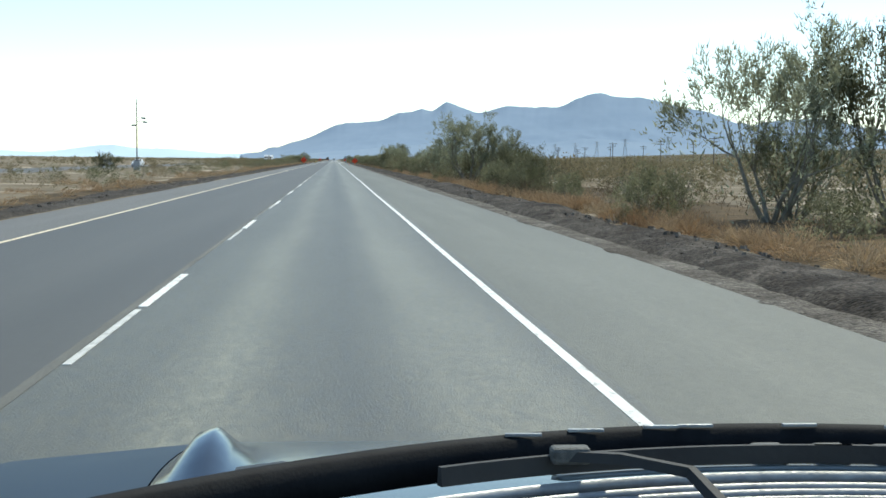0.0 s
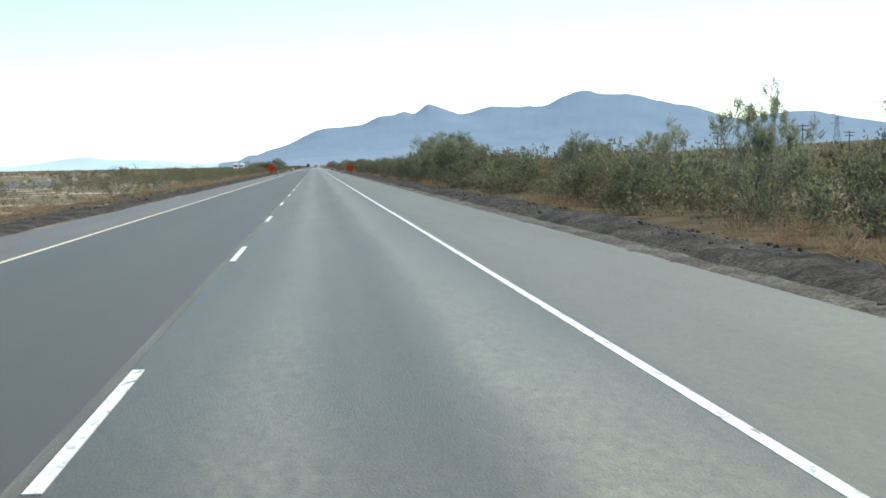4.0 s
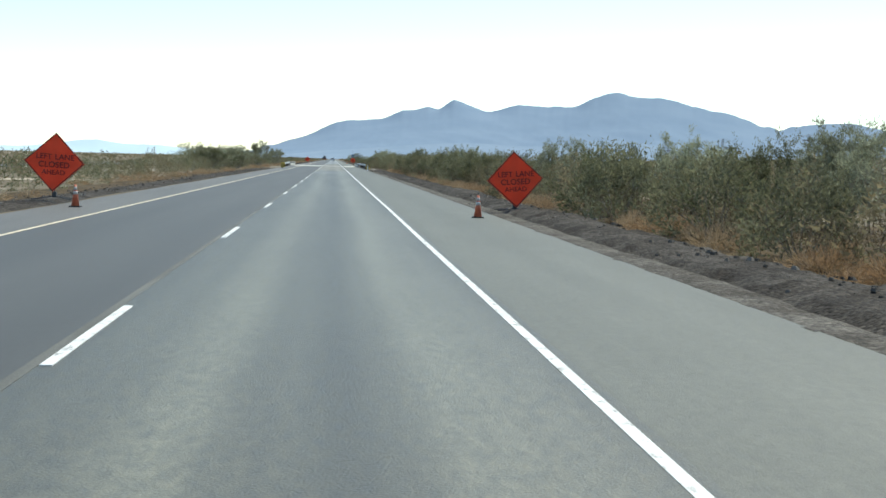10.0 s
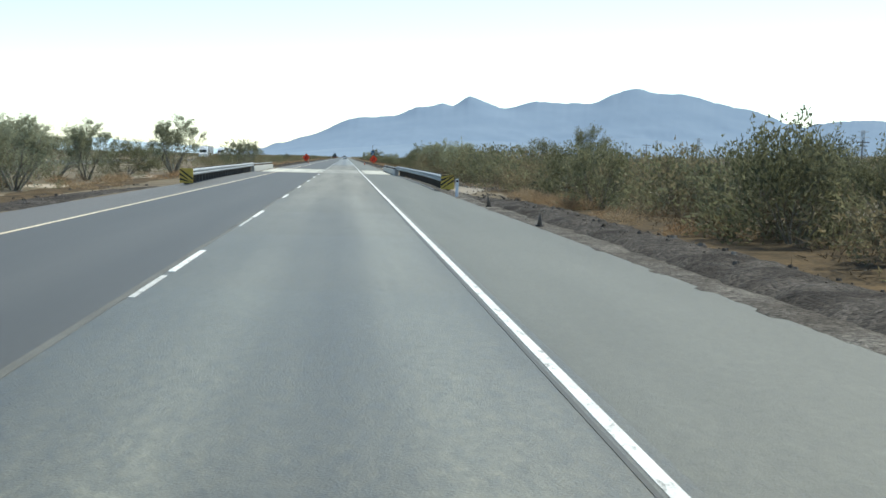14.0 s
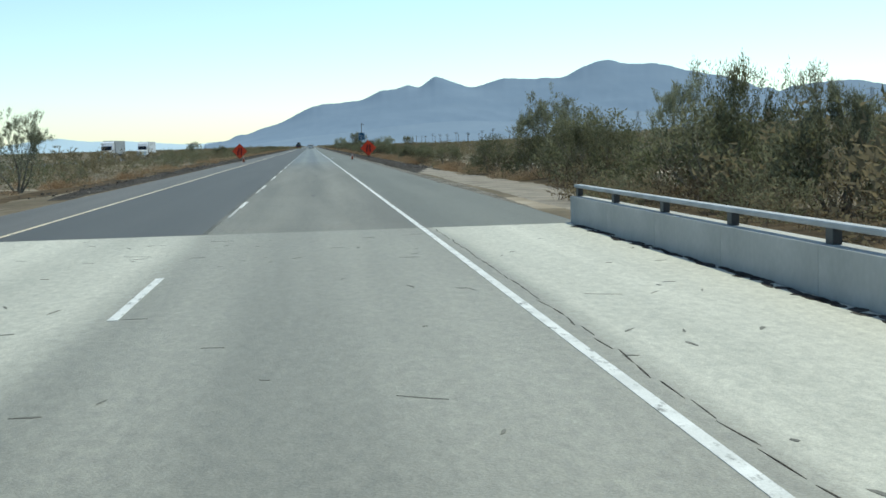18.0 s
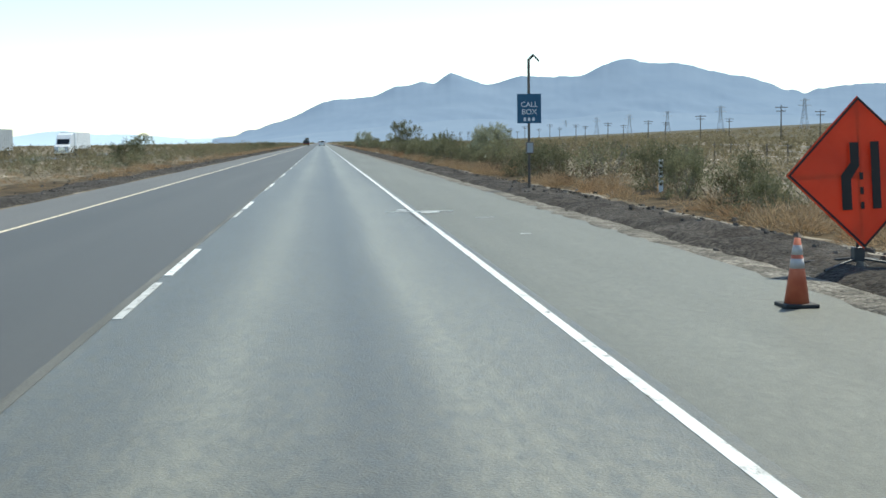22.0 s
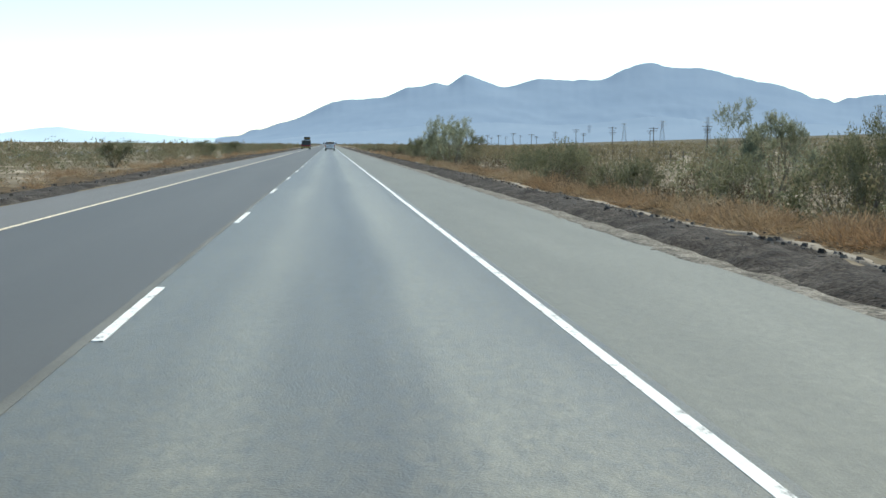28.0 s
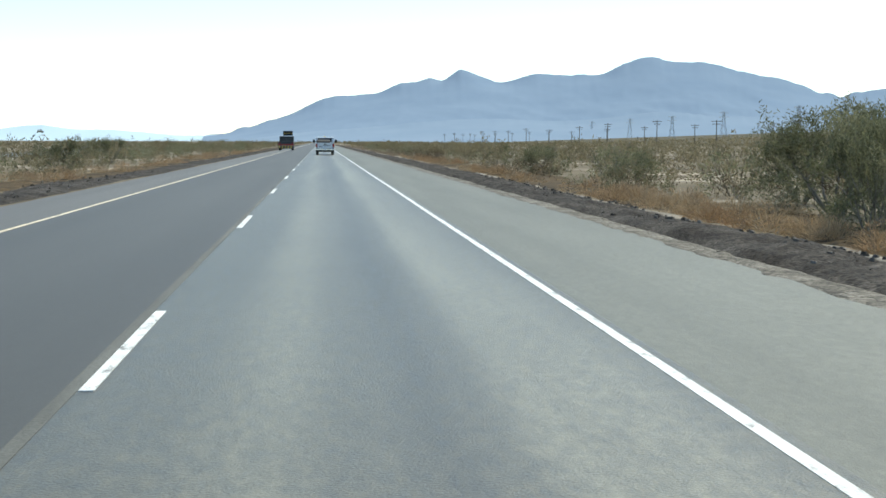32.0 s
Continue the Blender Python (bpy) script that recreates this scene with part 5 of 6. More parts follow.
def delineator(x, y, h, mat, label, bars):
    root = thing("marker_post", label, "marker post", Matrix.Translation((x, y, ground_z(x, y))), "")
    part("paddle", box_bm(-0.06, 0.06, -0.012, 0.012, -0.1, h, bevel=0.006), mat, root)
    for k in range(bars):
        part("number_bar", box_bm(-0.045, 0.045, -0.018, -0.012, h - 0.14 - 0.15 * k, h - 0.06 - 0.15 * k), M_INK, root, "dark bar")


delineator(4.72, 487.5, 0.75, M_SIGNWHITE, "short white marker paddle before the guardrail", 1)
delineator(9.45, 713.5, 1.0, M_SIGNWHITE, "white mile marker paddle among dry weeds", 5)


def call_box(x, y):
    root = thing("call_box", "roadside call box pole with a blue sign and solar panel", "call box", Matrix.Translation((x, y, ground_z(x, y) - 0.1)))
    part("pole", rod_bm((0, 0, 0), (0, 0, 4.05), 0.04, 0.04, 10), M_POST, root)
    part("bent_arm", rod_bm((0, 0, 4.02), (0.14, 0.02, 4.16), 0.04, 0.04, 8), M_POST, root)
    cell = part("solar_panel", box_bm(-0.14, 0.14, -0.09, 0.09, -0.012, 0.012, bevel=0.004), M_DARKMETAL, root, "small dark solar panel")
    cell.matrix_basis = Matrix.Translation((0.22, 0, 4.08)) @ Matrix.Rotation(radians(48), 4, 'Y')
    panel = part("sign_panel", box_bm(-0.36, 0.36, -0.075, -0.055, 2.15, 3.02, bevel=0.006), M_BLUE, root, "blue sign panel")
    for body, z in (("CALL", 2.70), ("BOX", 2.48)):
        me = text_mesh(body, 0.22)
        me.materials.append(M_SIGNWHITE)
        me.transform(Matrix.Translation((0, -0.082, z)))
        part("lettering", me, None, panel, "white capital letters")
    for k in range(3):
        part("number_bar", box_bm(-0.17 + 0.13 * k, -0.10 + 0.13 * k, -0.081, -0.075, 2.22, 2.32), M_SIGNWHITE, panel, "white bar")
    box_part = part("phone_cabinet", box_bm(-0.11, 0.11, -0.18, -0.05, 1.25, 1.60, bevel=0.02), M_POST, root, "small weathered phone cabinet")
    part("cabinet_door", box_bm(-0.085, 0.085, -0.190, -0.18, 1.28, 1.57, bevel=0.004), M_STEEL, box_part)
    part("footing", box_bm(-0.2, 0.2, -0.2, 0.2, -0.1, 0.14, bevel=0.03), M_PARAPET, root)


call_box(6.05, 715.8)


def road_mast(x, y):
    root = thing("instrument_mast", "slim steel roadside mast with short arms and cabinet", "mast", Matrix.Translation((x, y, ground_z(x, y))) @ Matrix.Scale(1.14, 4))
    part("pole", rod_bm((0, 0, 0.6), (0, 0, 7.9), 0.075, 0.045, 8), M_POST, root)
    part("antenna", rod_bm((0, 0, 7.9), (0, 0, 8.5), 0.015, 0.01, 6), M_STEEL, root)
    for z, ln in ((5.9, 0.75), (5.45, 0.95), (5.1, -0.35)):
        arm = part("arm", rod_bm((0, 0, z), (ln, 0, z + 0.05), 0.02, 0.02, 6), M_STEEL, root)
        part("instrument", box_bm(ln - 0.22, ln + 0.22, -0.2, 0.2, z - 0.16, z + 0.02, bevel=0.03), M_STEEL, arm)
    part("cabinet", box_bm(-0.35, 0.35, -0.3, 0.3, -0.1, 1.1, bevel=0.02), M_STEEL, root, "grey metal cabinet")


road_mast(-25.1, 170.7)


# ---- power lines ----
def utility_pole():
    root = thing("utility_pole", "weathered timber power pole with two crossarms", "utility pole", Matrix.Translation((160, 450, 0)), "utility poles")
    part("pole", rod_bm((0, 0, -1), (0, 0, 12.5), 0.26, 0.18, 8), M_POST, root)
    for z, w in ((11.6, 2.3), (10.3, 1.7)):
        arm = part("crossarm", box_bm(-w, w, -0.12, 0.12, z, z + 0.26), M_POST, root)
        for k in range(4):
            xx = -w * 0.92 + 2 * w * 0.92 * k / 3
            part("insulator", rod_bm((xx, 0, z + 0.26), (xx, 0, z + 0.55), 0.07, 0.05, 6), M_STEEL, arm)
    return root


first_pole = utility_pole()
first_pole.location.z = ground_z(160, 450)
pr = random.Random(5)
for row_x, y0, step, n in ((160, 450, 96, 24), (205, 500, 118, 20)):
    for k in range(n):
        if row_x == 160 and k == 0:
            continue
        x, y = row_x + pr.uniform(-2, 2), y0 + step * k
        copy_thing(first_pole, Matrix.Translation((x, y, ground_z(x, y))) @ Matrix.Rotation(pr.uniform(-0.1, 0.1), 4, 'Z') @ Matrix.Diagonal((1, 1, pr.uniform(0.85, 1.05), 1)))


def lattice_tower():
    root = thing("transmission_tower", "steel lattice power tower on the far plain", "power tower", Matrix.Translation((560, 900, 0)), "transmission towers")
    bm = bmesh.new()
    lv = [(0, 4.6), (10, 3.2), (20, 2.0), (28, 1.4), (36, 1.3)]
    for (z0, w0), (z1, w1) in zip(lv, lv[1:]):
        for sx, sy in ((1, 1), (1, -1), (-1, 1), (-1, -1)):
            rod(bm, (sx * w0, sy * w0, z0), (sx * w1, sy * w1, z1), 0.20, n=4)
        for (ax, ay), (bx, by) in (((1, 1), (1, -1)), ((1, -1), (-1, -1)), ((-1, -1), (-1, 1)), ((-1, 1), (1, 1))):
            rod(bm, (ax * w0, ay * w0, z0), (bx * w1, by * w1, z1), 0.12, n=3)
            rod(bm, (bx * w0, by * w0, z0), (ax * w1, ay * w1, z1), 0.12, n=3)
    part("tower_frame", bm, M_STEEL, root)
    for z, w in ((28, 8), (34, 6.5)):
        bm = bmesh.new()
        rod(bm, (-w, 0, z), (w, 0, z), 0.22, n=4)
        rod(bm, (-w, 0, z), (0, 0, z + 2.2), 0.14, n=3)
        rod(bm, (w, 0, z), (0, 0, z + 2.2), 0.14, n=3)
        part("crossarm", bm, M_STEEL, root)
    return root


tower = lattice_tower()
tower.location.z = ground_z(560, 900)
for k in range(1, 10):
    x, y = 560 + 12 * math.sin(k), 900 + 310 * k
    copy_thing(tower, Matrix.Translation((x, y, ground_z(x, y))))


# ---- wire fence on the plain ----
def wire_fence(x, y0, y1, label):
    root = thing("wire_fence", label, "fence", Matrix.Translation((x, y0, 0)))
    post_me = mesh_of(rod_bm((0, 0, -0.3), (0, 0, 1.25), 0.045, 0.04, 6), "post", M_POST)
    y = y0
    while y <= y1:
        p = part("post", post_me, None, root)
        p.matrix_basis = Matrix.Translation((0, y - y0, ground_z(x, y))) @ Matrix.Rotation(0.05 * math.sin(y * 3.1), 4, 'X')
        y += 3.6
    for h in (0.45, 0.8, 1.12):
        pts = [(0, yy - y0, ground_z(x, yy) + h) for yy in np.arange(y0, y1, 3.6)]
        part("wire", sweep(pts, [(-0.006, 0), (0, 0.008), (0.006, 0)], close=True), M_STEEL, root)


wire_fence(27, 640, 1000, "sagging wire fence on thin timber posts across the plain")


# ---- vehicles ----
def wheel(parent, x, y, r=0.40, w=0.28):
    bm = bmesh.new()
    lathe(bm, [(r * 0.62, -w / 2), (r * 0.93, -w / 2), (r, -w * 0.32), (r, w * 0.32), (r * 0.93, w / 2), (r * 0.62, w / 2)], 20)
    bmesh.ops.rotate(bm, verts=bm.verts[:], matrix=Matrix.Rotation(radians(90), 3, 'Y'))
    wh = part("wheel", bm, M_BLACK, parent, "black tyre", True)
    wh.location = (x, y, r)
    bm = bmesh.new()
    lathe(bm, [(r * 0.15, -w * 0.40), (r * 0.60, -w * 0.46), (r * 0.64, 0), (r * 0.60, w * 0.46), (r * 0.15, w * 0.40)], 16)
    bmesh.ops.rotate(bm, verts=bm.verts[:], matrix=Matrix.Rotation(radians(90), 3, 'Y'))
    part("rim", bm, M_STEEL, wh, "steel rim", True)
    return wh


def extruded(profile, x0, x1, bevel=0.03):
    """A side outline of (y, z) given width from x0 to x1, with rounded edges."""
    bm = bmesh.new()
    a = [bm.verts.new((x0, y, z)) for y, z in profile]
    b = [bm.verts.new((x1, y, z)) for y, z in profile]
    bm.faces.new(a)
    bm.faces.new(b[::-1])
    n = len(profile)
    for k in range(n):
        bm.faces.new((a[k], b[k], b[(k + 1) % n], a[(k + 1) % n]))
    bmesh.ops.recalc_face_normals(bm, faces=bm.faces[:])
    if bevel:
        bmesh.ops.bevel(bm, geom=bm.edges[:], offset=bevel, segments=2, affect='EDGES', profile=0.6)
    return bm


def pickup(x, y):
    """A crew pickup seen from behind; y is its tailgate, the bonnet points along +y."""
    root = thing("pickup_truck", "white work pickup truck loaded with dark equipment", "pickup truck", Matrix.Translation((x, y, 0)))
    part("bed_side", extruded([(0.0, 0.62), (0.0, 1.30), (2.05, 1.30), (2.05, 0.62)], -1.0, -0.88, 0.03), M_CAR, root)
    part("bed_side", extruded([(0.0, 0.62), (0.0, 1.30), (2.05, 1.30), (2.05, 0.62)], 0.88, 1.0, 0.03), M_CAR, root)
    part("bed_floor", box_bm(-0.9, 0.9, 0.04, 2.05, 0.66, 0.74), M_DARKMETAL, root)
    gate = part("tailgate", box_bm(-0.80, 0.80, -0.04, 0.06, 0.70, 1.30, bevel=0.025), M_CAR, root)
    part("gate_handle", box_bm(-0.13, 0.13, -0.06, -0.04, 1.10, 1.20, bevel=0.008), M_BLACK, gate)
    part("badge_bar", box_bm(-0.66, -0.30, -0.046, -0.04, 0.86, 0.94), M_DARKMETAL, gate, "dark bar")
    part("badge_bar", box_bm(-0.20, 0.60, -0.046, -0.04, 0.98, 1.03), M_DARKMETAL, gate, "dark bar")
    part("cab", extruded([(2.08, 0.45), (2.08, 1.32), (2.30, 1.90), (3.5, 1.93), (4.15, 1.35), (5.55, 1.22), (5.65, 0.95), (5.65, 0.45)], -0.99, 0.99, 0.07), M_CAR, root)
    part("rear_window", extruded([(2.11, 1.38), (2.27, 1.82), (2.30, 1.82), (2.14, 1.38)], -0.78, 0.78, 0.0), M_GLASS, root, "dark rear window").location = (0, -0.06, 0)
    for sx in (-1, 1):
        part("side_window", box_bm(sx * 0.985 - 0.012, sx * 0.985 + 0.012, 2.5, 3.65, 1.36, 1.78, bevel=0.01), M_GLASS, root, "dark side window")
        mirror = part("side_mirror", box_bm(sx * 1.22 - 0.12, sx * 1.22 + 0.12, 3.75, 3.90, 1.32, 1.66, bevel=0.03), M_BLACK, root)
        part("mirror_arm", box_bm(min(sx * 0.96, sx * 1.12), max(sx * 0.96, sx * 1.12), 3.79, 3.85, 1.40, 1.46), M_BLACK, mirror)
        part("tail_lamp", box_bm(sx * 0.90 - 0.095, sx * 0.90 + 0.095, -0.05, 0.08, 0.82, 1.22, bevel=0.02), M_RED, root, "red tail lamp")
        part("mud_flap", box_bm(sx * 0.84 - 0.14, sx * 0.84 + 0.14, 0.42, 0.44, 0.16, 0.55), M_BLACK, root)
        for yy in (0.95, 4.75):
            wheel(root, sx * 0.84, yy)
    bumper = part("bumper", box_bm(-0.98, 0.98, -0.18, 0.02, 0.50, 0.70, bevel=0.03), M_CHROME, root, "chrome rear bumper")
    part("number_plate_bar", box_bm(-0.16, 0.16, -0.195, -0.18, 0.54, 0.68), M_SIGNWHITE, bumper, "white bar")
    part("tow_hitch", box_bm(-0.05, 0.05, -0.30, -0.05, 0.42, 0.50, bevel=0.01), M_DARKMETAL, root)
    part("undercarriage", box_bm(-0.72, 0.72, 0.1, 5.4, 0.34, 0.64), M_BLACK, root)
    load = part("load", extruded([(0.15, 0.74), (0.10, 1.46), (0.5, 1.62), (1.2, 1.66), (1.8, 1.52), (1.95, 0.74)], -0.80, 0.55, 0.12), M_BLACK, root, "dark equipment load in the bed")
    part("equipment_bag", extruded([(0.3, 1.3), (0.3, 1.55), (0.7, 1.66), (1.0, 1.3)], -0.92, -0.55, 0.1), M_DARKMETAL, load)
    part("light_bar", box_bm(-0.10, 0.10, 2.6, 2.8, 1.93, 2.02, bevel=0.02), M_YELLOWSIGN, root, "amber roof beacon")


pickup(0.02, 1119.0)


def work_truck(x, y):
    root = thing("work_truck", "dark road works truck with a raised arrow board", "truck", Matrix.Translation((x, y, 0)) @ Matrix.Diagonal((1, 1, 0.82, 1)))
    part("cab", extruded([(4.6, 0.8), (4.6, 2.75), (6.0, 2.75), (6.5, 1.75), (7.1, 1.6), (7.1, 0.8)], -1.15, 1.15, 0.08), M_DARKMETAL, root)
    part("bed", box_bm(-1.22, 1.22, 0.0, 4.5, 0.95, 1.75, bevel=0.04), M_DARKMETAL, root)
    part("tail_panel", box_bm(-1.2, 1.2, -0.08, 0.0, 0.75, 1.25, bevel=0.02), M_RED, root, "red and dark tail panel")
    cushion = part("crash_cushion", box_bm(-1.15, 1.15, -1.6, -0.1, 0.35, 0.95, bevel=0.05), M_DARKMETAL, root, "dark folded crash cushion")
    for k in range(5):
        part("stripe", box_bm(-1.05 + 0.45 * k, -0.85 + 0.45 * k, -1.61, -1.60, 0.40, 0.90), M_YELLOWSIGN, cushion, "yellow stripe")
    part("board_mast", rod_bm((0, 0.4, 1.7), (0, 0.4, 2.8), 0.06), M_DARKMETAL, root)
    board = part("arrow_board", box_bm(-0.45, 1.05, 0.34, 0.44, 2.85, 3.75, bevel=0.03), M_BLACK, root, "black arrow board")
    for k in range(5):
        part("board_lamp", rod_bm((-0.26 + 0.28 * k, 0.34, 3.3), (-0.26 + 0.28 * k, 0.30, 3.3), 0.07), M_YELLOWSIGN, board)
    part("chassis", box_bm(-0.5, 0.5, 0, 6.9, 0.5, 0.95), M_BLACK, root)
    for sx in (-1, 1):
        part("tail_lamp", box_bm(sx * 1.0 - 0.1, sx * 1.0 + 0.1, -0.12, -0.08, 1.30, 1.50), M_RED, root, "red tail lamp")
        for yy in (1.2, 2.3, 5.9):
            wheel(root, sx * 0.98, yy, 0.5, 0.3)


work_truck(-5.9, 1186.0)


def semi_truck(x, y, box_mat, label):
    """A long-haul truck that faces -y."""
    root = thing("semi_truck", label, "truck", Matrix.Translation((x, y, -0.40)), "trucks on the opposite road")
    trailer = part("trailer", box_bm(-1.28, 1.28, 3.2, 18.0, 1.15, 4.05, bevel=0.04), box_mat, root)
    for k in range(12):
        part("rib", box_bm(1.28, 1.30, 4.0 + 1.15 * k, 4.06 + 1.15 * k, 1.2, 4.0), M_STEEL, trailer)
    part("cab", extruded([(-2.6, 0.6), (-2.6, 1.6), (-1.1, 1.95), (-0.5, 2.9), (0.2, 3.6), (2.2, 3.9), (2.4, 3.2), (2.4, 0.6)], -1.2, 1.2, 0.12), M_CAR, root)
    part("windscreen", extruded([(-1.06, 1.99), (-0.52, 2.84), (-0.48, 2.84), (-1.02, 1.99)], -1.0, 1.0, 0.0), M_GLASS, root, "dark windscreen").location = (0, -0.07, 0.02)
    part("grille", box_bm(-0.55, 0.55, -2.66, -2.58, 0.75, 1.5, bevel=0.02), M_CHROME, root, "chrome grille")
    part("bumper", box_bm(-1.2, 1.2, -2.75, -2.55, 0.4, 0.72, bevel=0.04), M_CHROME, root)
    part("chassis", box_bm(-0.5, 0.5, -2.2, 17.5, 0.7, 1.15), M_BLACK, root)
    for sx in (-1, 1):
        part("headlight", box_bm(sx * 0.88 - 0.2, sx * 0.88 + 0.2, -2.64, -2.58, 0.95, 1.2, bevel=0.02), M_SIGNWHITE, root)
        for yy in (-1.6, 2.6, 3.9, 14.6, 15.9):
            wheel(root, sx * 1.0, yy, 0.5, 0.3)
    return root


semi_truck(-43.5, 905.0, M_SIGNWHITE, "white long-haul truck with a white box trailer")
semi_truck(-43.0, 842.0, M_STEEL, "white truck with a grey ribbed trailer")


def sedan(x, y, mat, label):
    root = thing("car", label, "car", Matrix.Translation((x, y, -0.40)), "cars on the opposite road")
    part("body", extruded([(-2.25, 0.28), (-2.3, 0.62), (-2.1, 0.78), (-0.95, 0.92), (-0.95, 0.93), (2.2, 0.95), (2.3, 0.7), (2.25, 0.28)], -0.89, 0.89, 0.09), mat, root)
    part("roof", extruded([(-0.95, 0.90), (-0.25, 1.40), (1.1, 1.45), (1.85, 0.93)], -0.72, 0.72, 0.08), mat, root)
    part("windscreen", extruded([(-0.93, 0.94), (-0.30, 1.36), (-0.27, 1.36), (-0.90, 0.94)], -0.64, 0.64, 0.0), M_GLASS, root, "dark windscreen").location = (0, -0.03, 0.03)
    part("grille", box_bm(-0.4, 0.4, -2.33, -2.28, 0.42, 0.58, bevel=0.01), M_BLACK, root)
    for sx in (-1, 1):
        part("headlight", box_bm(sx * 0.66 - 0.16, sx * 0.66 + 0.16, -2.30, -2.2, 0.60, 0.72, bevel=0.02), M_SIGNWHITE, root)
        part("side_mirror", box_bm(sx * 0.96 - 0.08, sx * 0.96 + 0.08, -0.7, -0.58, 0.92, 1.04, bevel=0.02), mat, root)
        for yy in (-1.4, 1.4):
            wheel(root, sx * 0.80, yy, 0.32, 0.2)


sedan(-36.0, 246.0, M_CAR, "white saloon car on the opposite road")
sedan(-40.5, 238.0, M_DARKMETAL, "dark saloon car on the opposite road")


# ---- the car that the view starts from ----
def start_car(x, y):
    """Front of the car at whose windscreen the journey begins; x is its middle, y the driver's eye."""
    root = thing("starting_car", "dark blue car with its wipers parked on the cowl", "car", Matrix.Translation((x, y, 0)))
    part("lower_body", extruded([(-1.9, 0.30), (-2.0, 0.95), (0.5, 0.96), (1.9, 0.96), (2.75, 0.80), (2.95, 0.68), (2.95, 0.30)], -0.93, 0.93, 0.06), M_CARPAINT, root)

    def lip(x, back=0.0):
        """Rear edge of the bonnet in plan."""
        return 1.765 - back - 0.52 * (x - 0.2) ** 2

    def skin(x, y):
        d = y - 1.75
        crease = 0.068 * math.exp(-((x + 0.565) / 0.045) ** 2) * math.exp(-((y - 1.86) / 0.22) ** 2)
        return 1.034 - 0.06 * d - 0.10 * max(0.0, d) ** 2 + crease - 0.09 * max(0.0, -0.62 - x) - 0.05 * max(0.0, x - 0.6)

    def shell(xa, xb, nx, ny):
        bm = bmesh.new()
        g = {}
        for i in range(nx + 1):
            for j in range(ny + 1):
                x = xa + (xb - xa) * i / nx
                y0 = lip(x) - 0.02
                y = y0 + (2.88 - y0) * (j / ny) ** 1.4
                g[i, j] = bm.verts.new((x, y, skin(x, y) - (0.12 if j == ny else 0)))
        for i in range(nx):
            for j in range(ny):
                bm.faces.new((g[i, j], g[i + 1, j], g[i + 1, j + 1], g[i, j + 1]))
        return bm

    part("bonnet", shell(-0.635, 0.93, 60, 26), M_CARPAINT, root, "glossy dark blue bonnet", True)
    part("wing", shell(-0.98, -0.639, 16, 26), M_DARKREFLECT, root, "dark blue front wing", True)
    washer = part("washer_nozzle", box_bm(-0.055, 0.055, -0.02, 0.02, 0.0, 0.022, bevel=0.008), M_PLASTIC, root, "black washer nozzle")
    washer.matrix_basis = Matrix.Translation((-0.50, 1.76, skin(-0.50, 1.76) - 0.004)) @ Matrix.Rotation(-0.12, 4, 'Y')

    # black lip, then the grille of the cowl
    xs = np.linspace(-0.86, 0.86, 44)
    part("bonnet_seal", sweep([(x, lip(x), 1.062) for x in xs], [(0.012, 0.0), (0.006, 0.044), (-0.008, 0.050), (-0.030, 0.040), (-0.085, 0.012), (-0.090, 0.0)], close=True), M_SEAL, root, "black rubber seal along the bonnet", True)
    bm = bmesh.new()
    g = {}
    for i, x in enumerate(xs):
        for j in range(9):
            g[i, j] = bm.verts.new((x, lip(x, 0.08) - 0.05 * j, 1.060 + 0.003 * math.sin(5 * x) - 0.0025 * j))
    for i in range(len(xs) - 1):
        for j in range(8):
            bm.faces.new((g[i, j + 1], g[i + 1, j + 1], g[i + 1, j], g[i, j]))
    cowl = part("cowl", bm, M_PLASTIC, root, "grained black plastic cowl panel", True)
    for k, back in enumerate((0.128, 0.163, 0.188, 0.214, 0.240, 0.266, 0.300)):
        h = 0.012 if k in (0, 6) else 0.008
        pts = [(x, lip(x, back), 1.062 - 0.002 * k) for x in np.linspace(-0.40 - 0.01 * k, 0.80, 30)]
        part("rib", sweep(pts, [(-0.007, 0), (-0.005, h), (0.002, h + 0.002), (0.007, 0)], close=True), M_RIB, cowl, "cowl rib with its pale sheen in the colour", True)
    part("glass_edge", sweep([(x, lip(x, 0.098), 1.072) for x in np.linspace(-0.10, 0.80, 20)], [(0.012, 0.0), (0.010, 0.006), (-0.022, 0.003), (-0.024, -0.006)], close=True), M_GLASSEDGE, root, "lower edge of the windscreen, its pale reflection in the colour", True)
    for x in (0.20, 0.285, 0.365, 0.45):
        part("clip", box_bm(x - 0.022, x + 0.022, lip(x) - 0.094, lip(x) - 0.05, 1.068, 1.098, bevel=0.005), M_CLIP, root, "grey cowl clip")
    # small bright strips added to imitate glints along the seal
    for x in (-0.13, -0.04, 0.07, 0.12, 0.27, 0.41):
        part("glint_strip", box_bm(x - 0.03, x + 0.02, lip(x) - 0.008, lip(x) - 0.002, 1.110, 1.1145, bevel=0.001), M_RIB, root, "bright strip added as a glint on the seal")
    # two wipers with arms and pivots
    for x0, x1, xp in ((-0.26, 0.30, 0.05), (0.25, 0.78, 0.60)):
        pts = [(x, lip(x, 0.105), 1.098) for x in np.linspace(x0, x1, 14)]
        blade = part("wiper_blade", sweep(pts, [(-0.006, -0.016), (-0.004, 0.008), (0.004, 0.008), (0.006, -0.016)], close=True), M_BLACK, root, "black rubber wiper blade")
        hub = part("blade_hub", box_bm(-0.025, 0.025, -0.014, 0.014, -0.008, 0.014, bevel=0.005), M_CLIP, blade, "grey blade clip")
        xm = (x0 + x1) / 2 - 0.11
        hub.location = (xm, lip(xm, 0.12), 1.105)
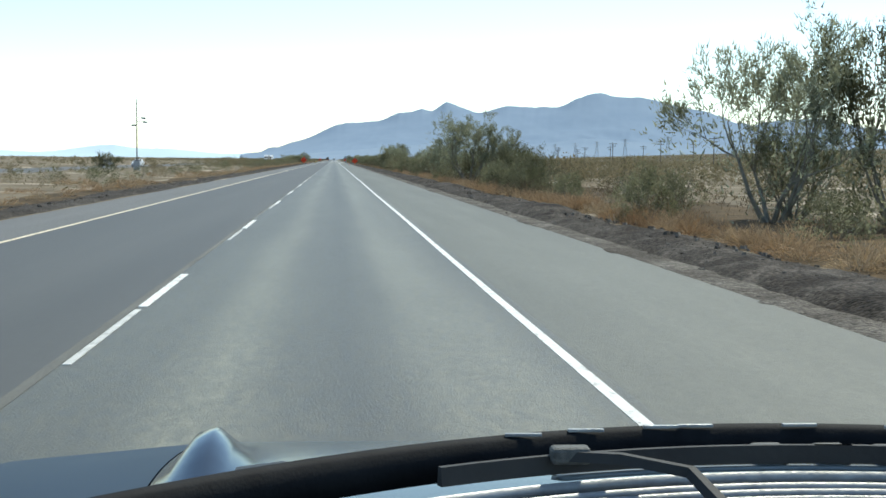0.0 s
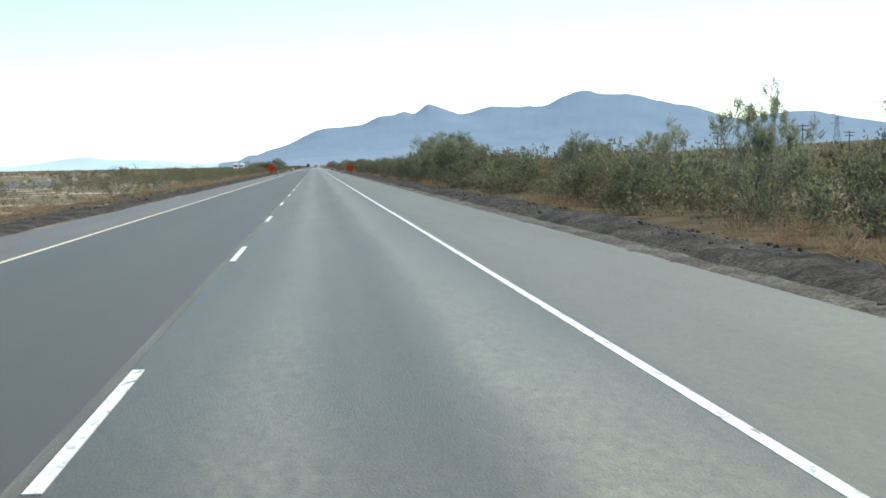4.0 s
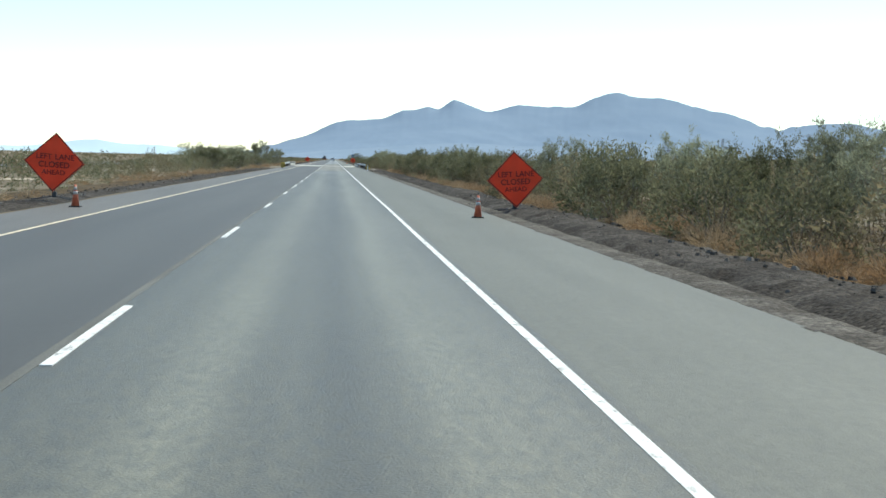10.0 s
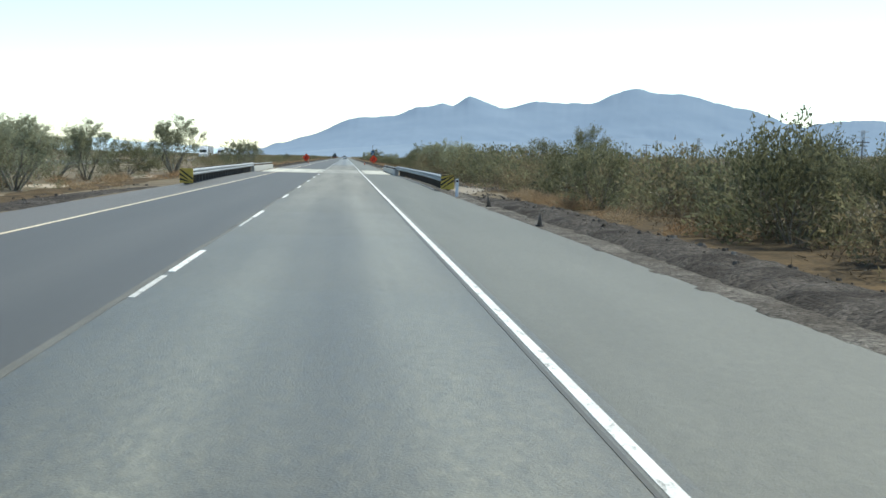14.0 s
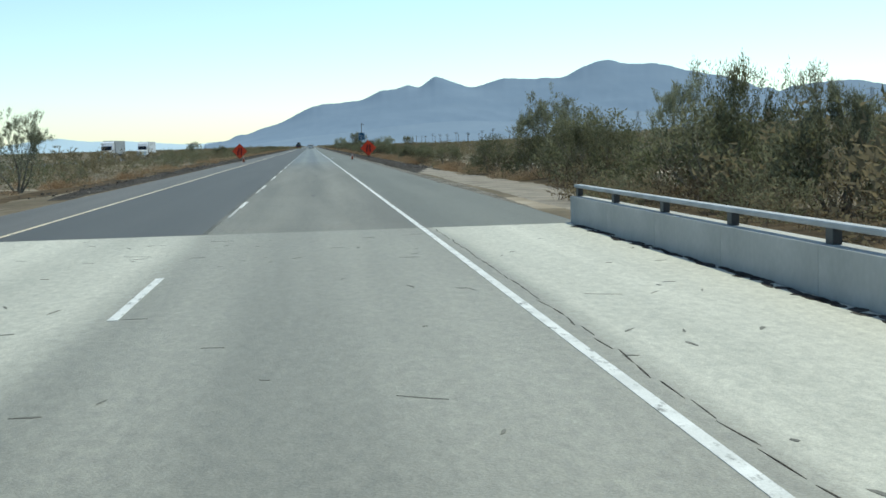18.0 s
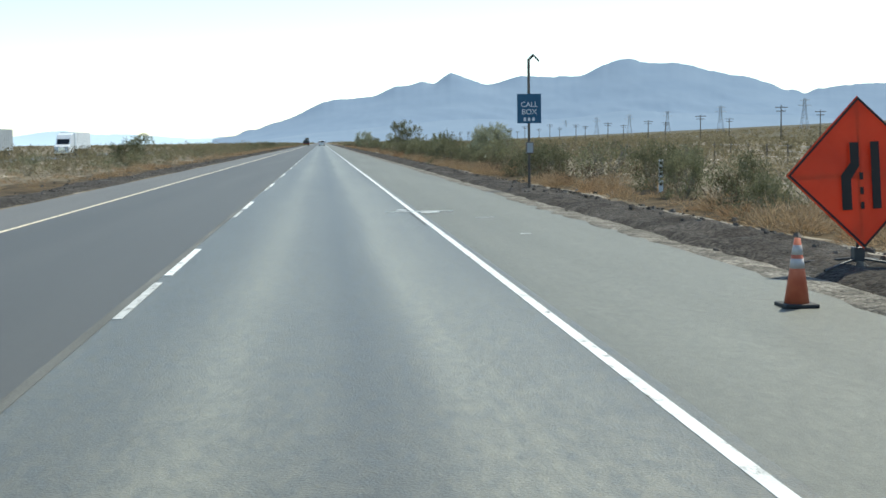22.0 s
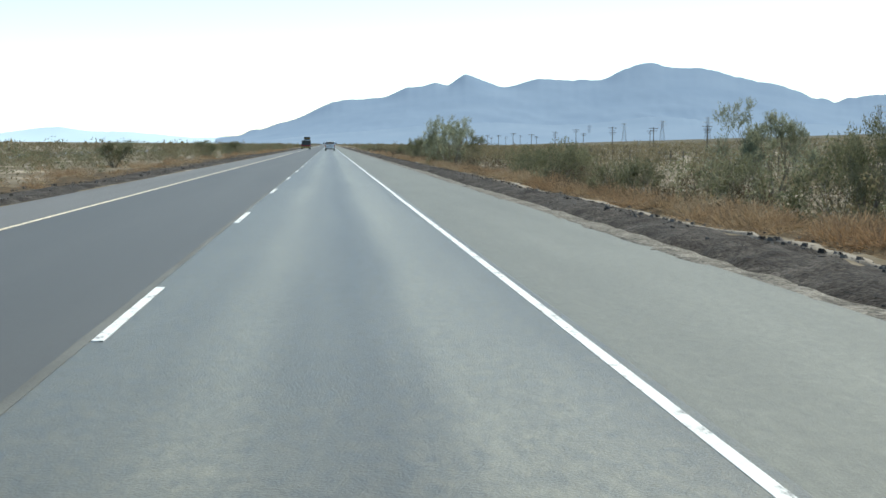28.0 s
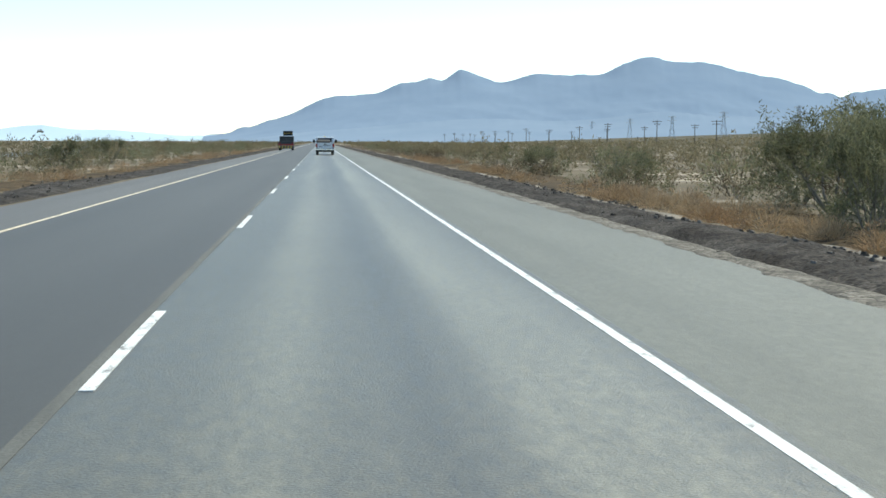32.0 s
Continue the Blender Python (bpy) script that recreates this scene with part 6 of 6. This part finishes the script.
        arm = part("wiper_arm", sweep([(xm, lip(xm, 0.125), 1.108), (xm + 0.06, lip(xm, 0.150), 1.110), (xp, lip(xp, 0.215), 1.100), (xp + 0.02, lip(xp, 0.33), 1.075)], [(-0.010, -0.006), (-0.006, 0.006), (0.006, 0.006), (0.010, -0.006)], close=True), M_BLACK, root, "black wiper arm")
        part("pivot", rod_bm((xp + 0.02, lip(xp, 0.33), 1.03), (xp + 0.02, lip(xp, 0.33), 1.085), 0.03, 0.024, 12), M_PLASTIC, arm)
    part("dashboard", extruded([(0.45, 0.80), (0.45, 1.00), (1.20, 1.04), (1.22, 0.80)], -0.80, 0.80, 0.02), M_PLASTIC, root, "black dashboard top")
    for sx in (-1, 1):
        part("headlight", box_bm(sx * 0.68 - 0.18, sx * 0.68 + 0.18, 2.90, 2.98, 0.58, 0.74, bevel=0.03), M_SIGNWHITE, root)
        for yy in (-1.0, 2.0):
            wheel(root, sx * 0.86, yy, 0.36, 0.24)


start_car(0.42, 0.0)


# ---- marks on the road ----
def flat_marks(name, items, mat, label, category, kind="stuff"):
    """Thin irregular patches (x, y, width, length, turn) lying on the road."""
    rng = random.Random(len(items))
    bm = bmesh.new()
    for x, y, w, ln, turn, z in items:
        n = 9
        ring = []
        for k in range(n):
            a = 2 * math.pi * k / n
            r = rng.uniform(0.6, 1.1)
            px, py = w / 2 * r * math.cos(a), ln / 2 * r * math.sin(a)
            ring.append((x + px * math.cos(turn) - py * math.sin(turn), y + px * math.sin(turn) + py * math.cos(turn)))
        top = [bm.verts.new((a, b, z)) for a, b in ring]
        bot = [bm.verts.new((a, b, z - 0.012)) for a, b in ring]
        bm.faces.new(top)
        for k in range(n):
            bm.faces.new((top[k], bot[k], bot[(k + 1) % n], top[(k + 1) % n]))
    bmesh.ops.recalc_face_normals(bm, faces=bm.faces[:])
    tagged(part(name, bm, mat), label, category, kind=kind)


M_SCUFF = material("grey_scuffed_concrete", (0.10, 0.098, 0.085), (0.19, 0.185, 0.16), scale=4, rough=0.9, bump=0.3, bump_scale=40, fine=0.4)
mr = random.Random(77)
flat_marks("deck_dirt", [(-7.25 + mr.uniform(-0.12, 0.10), DECK0 + 0.3 * k, mr.uniform(0.10, 0.34), mr.uniform(0.3, 0.7), mr.uniform(-0.15, 0.15), 0.0095) for k in range(98)], M_LITTER, "brown dirt washed along the median side of the deck", "dirt")
# row of thin dark patches along the right parapet's foot
flat_marks("deck_foot_patches", [(4.40 + mr.uniform(-0.10, 0.03), DECK0 + 0.28 * k, mr.uniform(0.08, 0.24), mr.uniform(0.3, 0.6), mr.uniform(-0.2, 0.2), 0.0095) for k in range(104)], M_GRAVEL, "dark patches along the foot of the parapet", "debris")
flat_marks("deck_scuffs", [(mr.uniform(-7, 4.2), mr.uniform(DECK0 + 0.5, DECK1 - 0.5), mr.uniform(0.012, 0.05), mr.uniform(0.08, 0.5) ** 1.2, mr.uniform(-0.6, 0.6) + mr.choice((1.57, 0.0)), 0.0085) for _ in range(150)],
           M_SCUFF, "dark gouges and scuffs on the concrete deck", "scuff marks")
flat_marks("deck_crack", [(1.98 + mr.uniform(-0.02, 0.02), DECK0 + 0.6 * k, mr.uniform(0.008, 0.022), 0.62, mr.uniform(-0.08, 0.08), 0.0085) for k in range(49)], M_GRAVEL, "dark crack along the deck's edge line", "crack")
flat_marks("paint_splash", [(1.95, 704.4, 1.5, 0.16, 0.06, 0.0125), (2.1, 704.0, 0.5, 0.5, 0.3, 0.0127), (1.6, 705.0, 0.35, 0.3, 0.9, 0.0123), (3.0, 702.0, 0.4, 0.05, 0.1, 0.004), (3.1, 697.5, 0.22, 0.06, 0.1, 0.004)],
           M_WHITE, "white paint splash across the edge line", "paint splash")
M_STAIN = material("oil_stained_asphalt", (0.050, 0.048, 0.040), (0.085, 0.082, 0.068), scale=1.5, rough=0.6, bump=0.3, bump_scale=60, fine=0.4, spec=0.4)
flat_marks("lane_stains", [(-0.04, 596.2, 0.16, 1.5, 0.0, 0.0042), (0.1, 621.5, 0.35, 1.1, 0.1, 0.0042), (0.3, 384.0, 0.10, 0.22, 0.4, 0.0042), (0.42, 386.0, 0.08, 0.16, 0.2, 0.0042), (0.0, 611.0, 0.12, 2.2, -0.02, 0.0042)],
           M_STAIN, "dark oil stains and small patches on the driving lane", "stains")
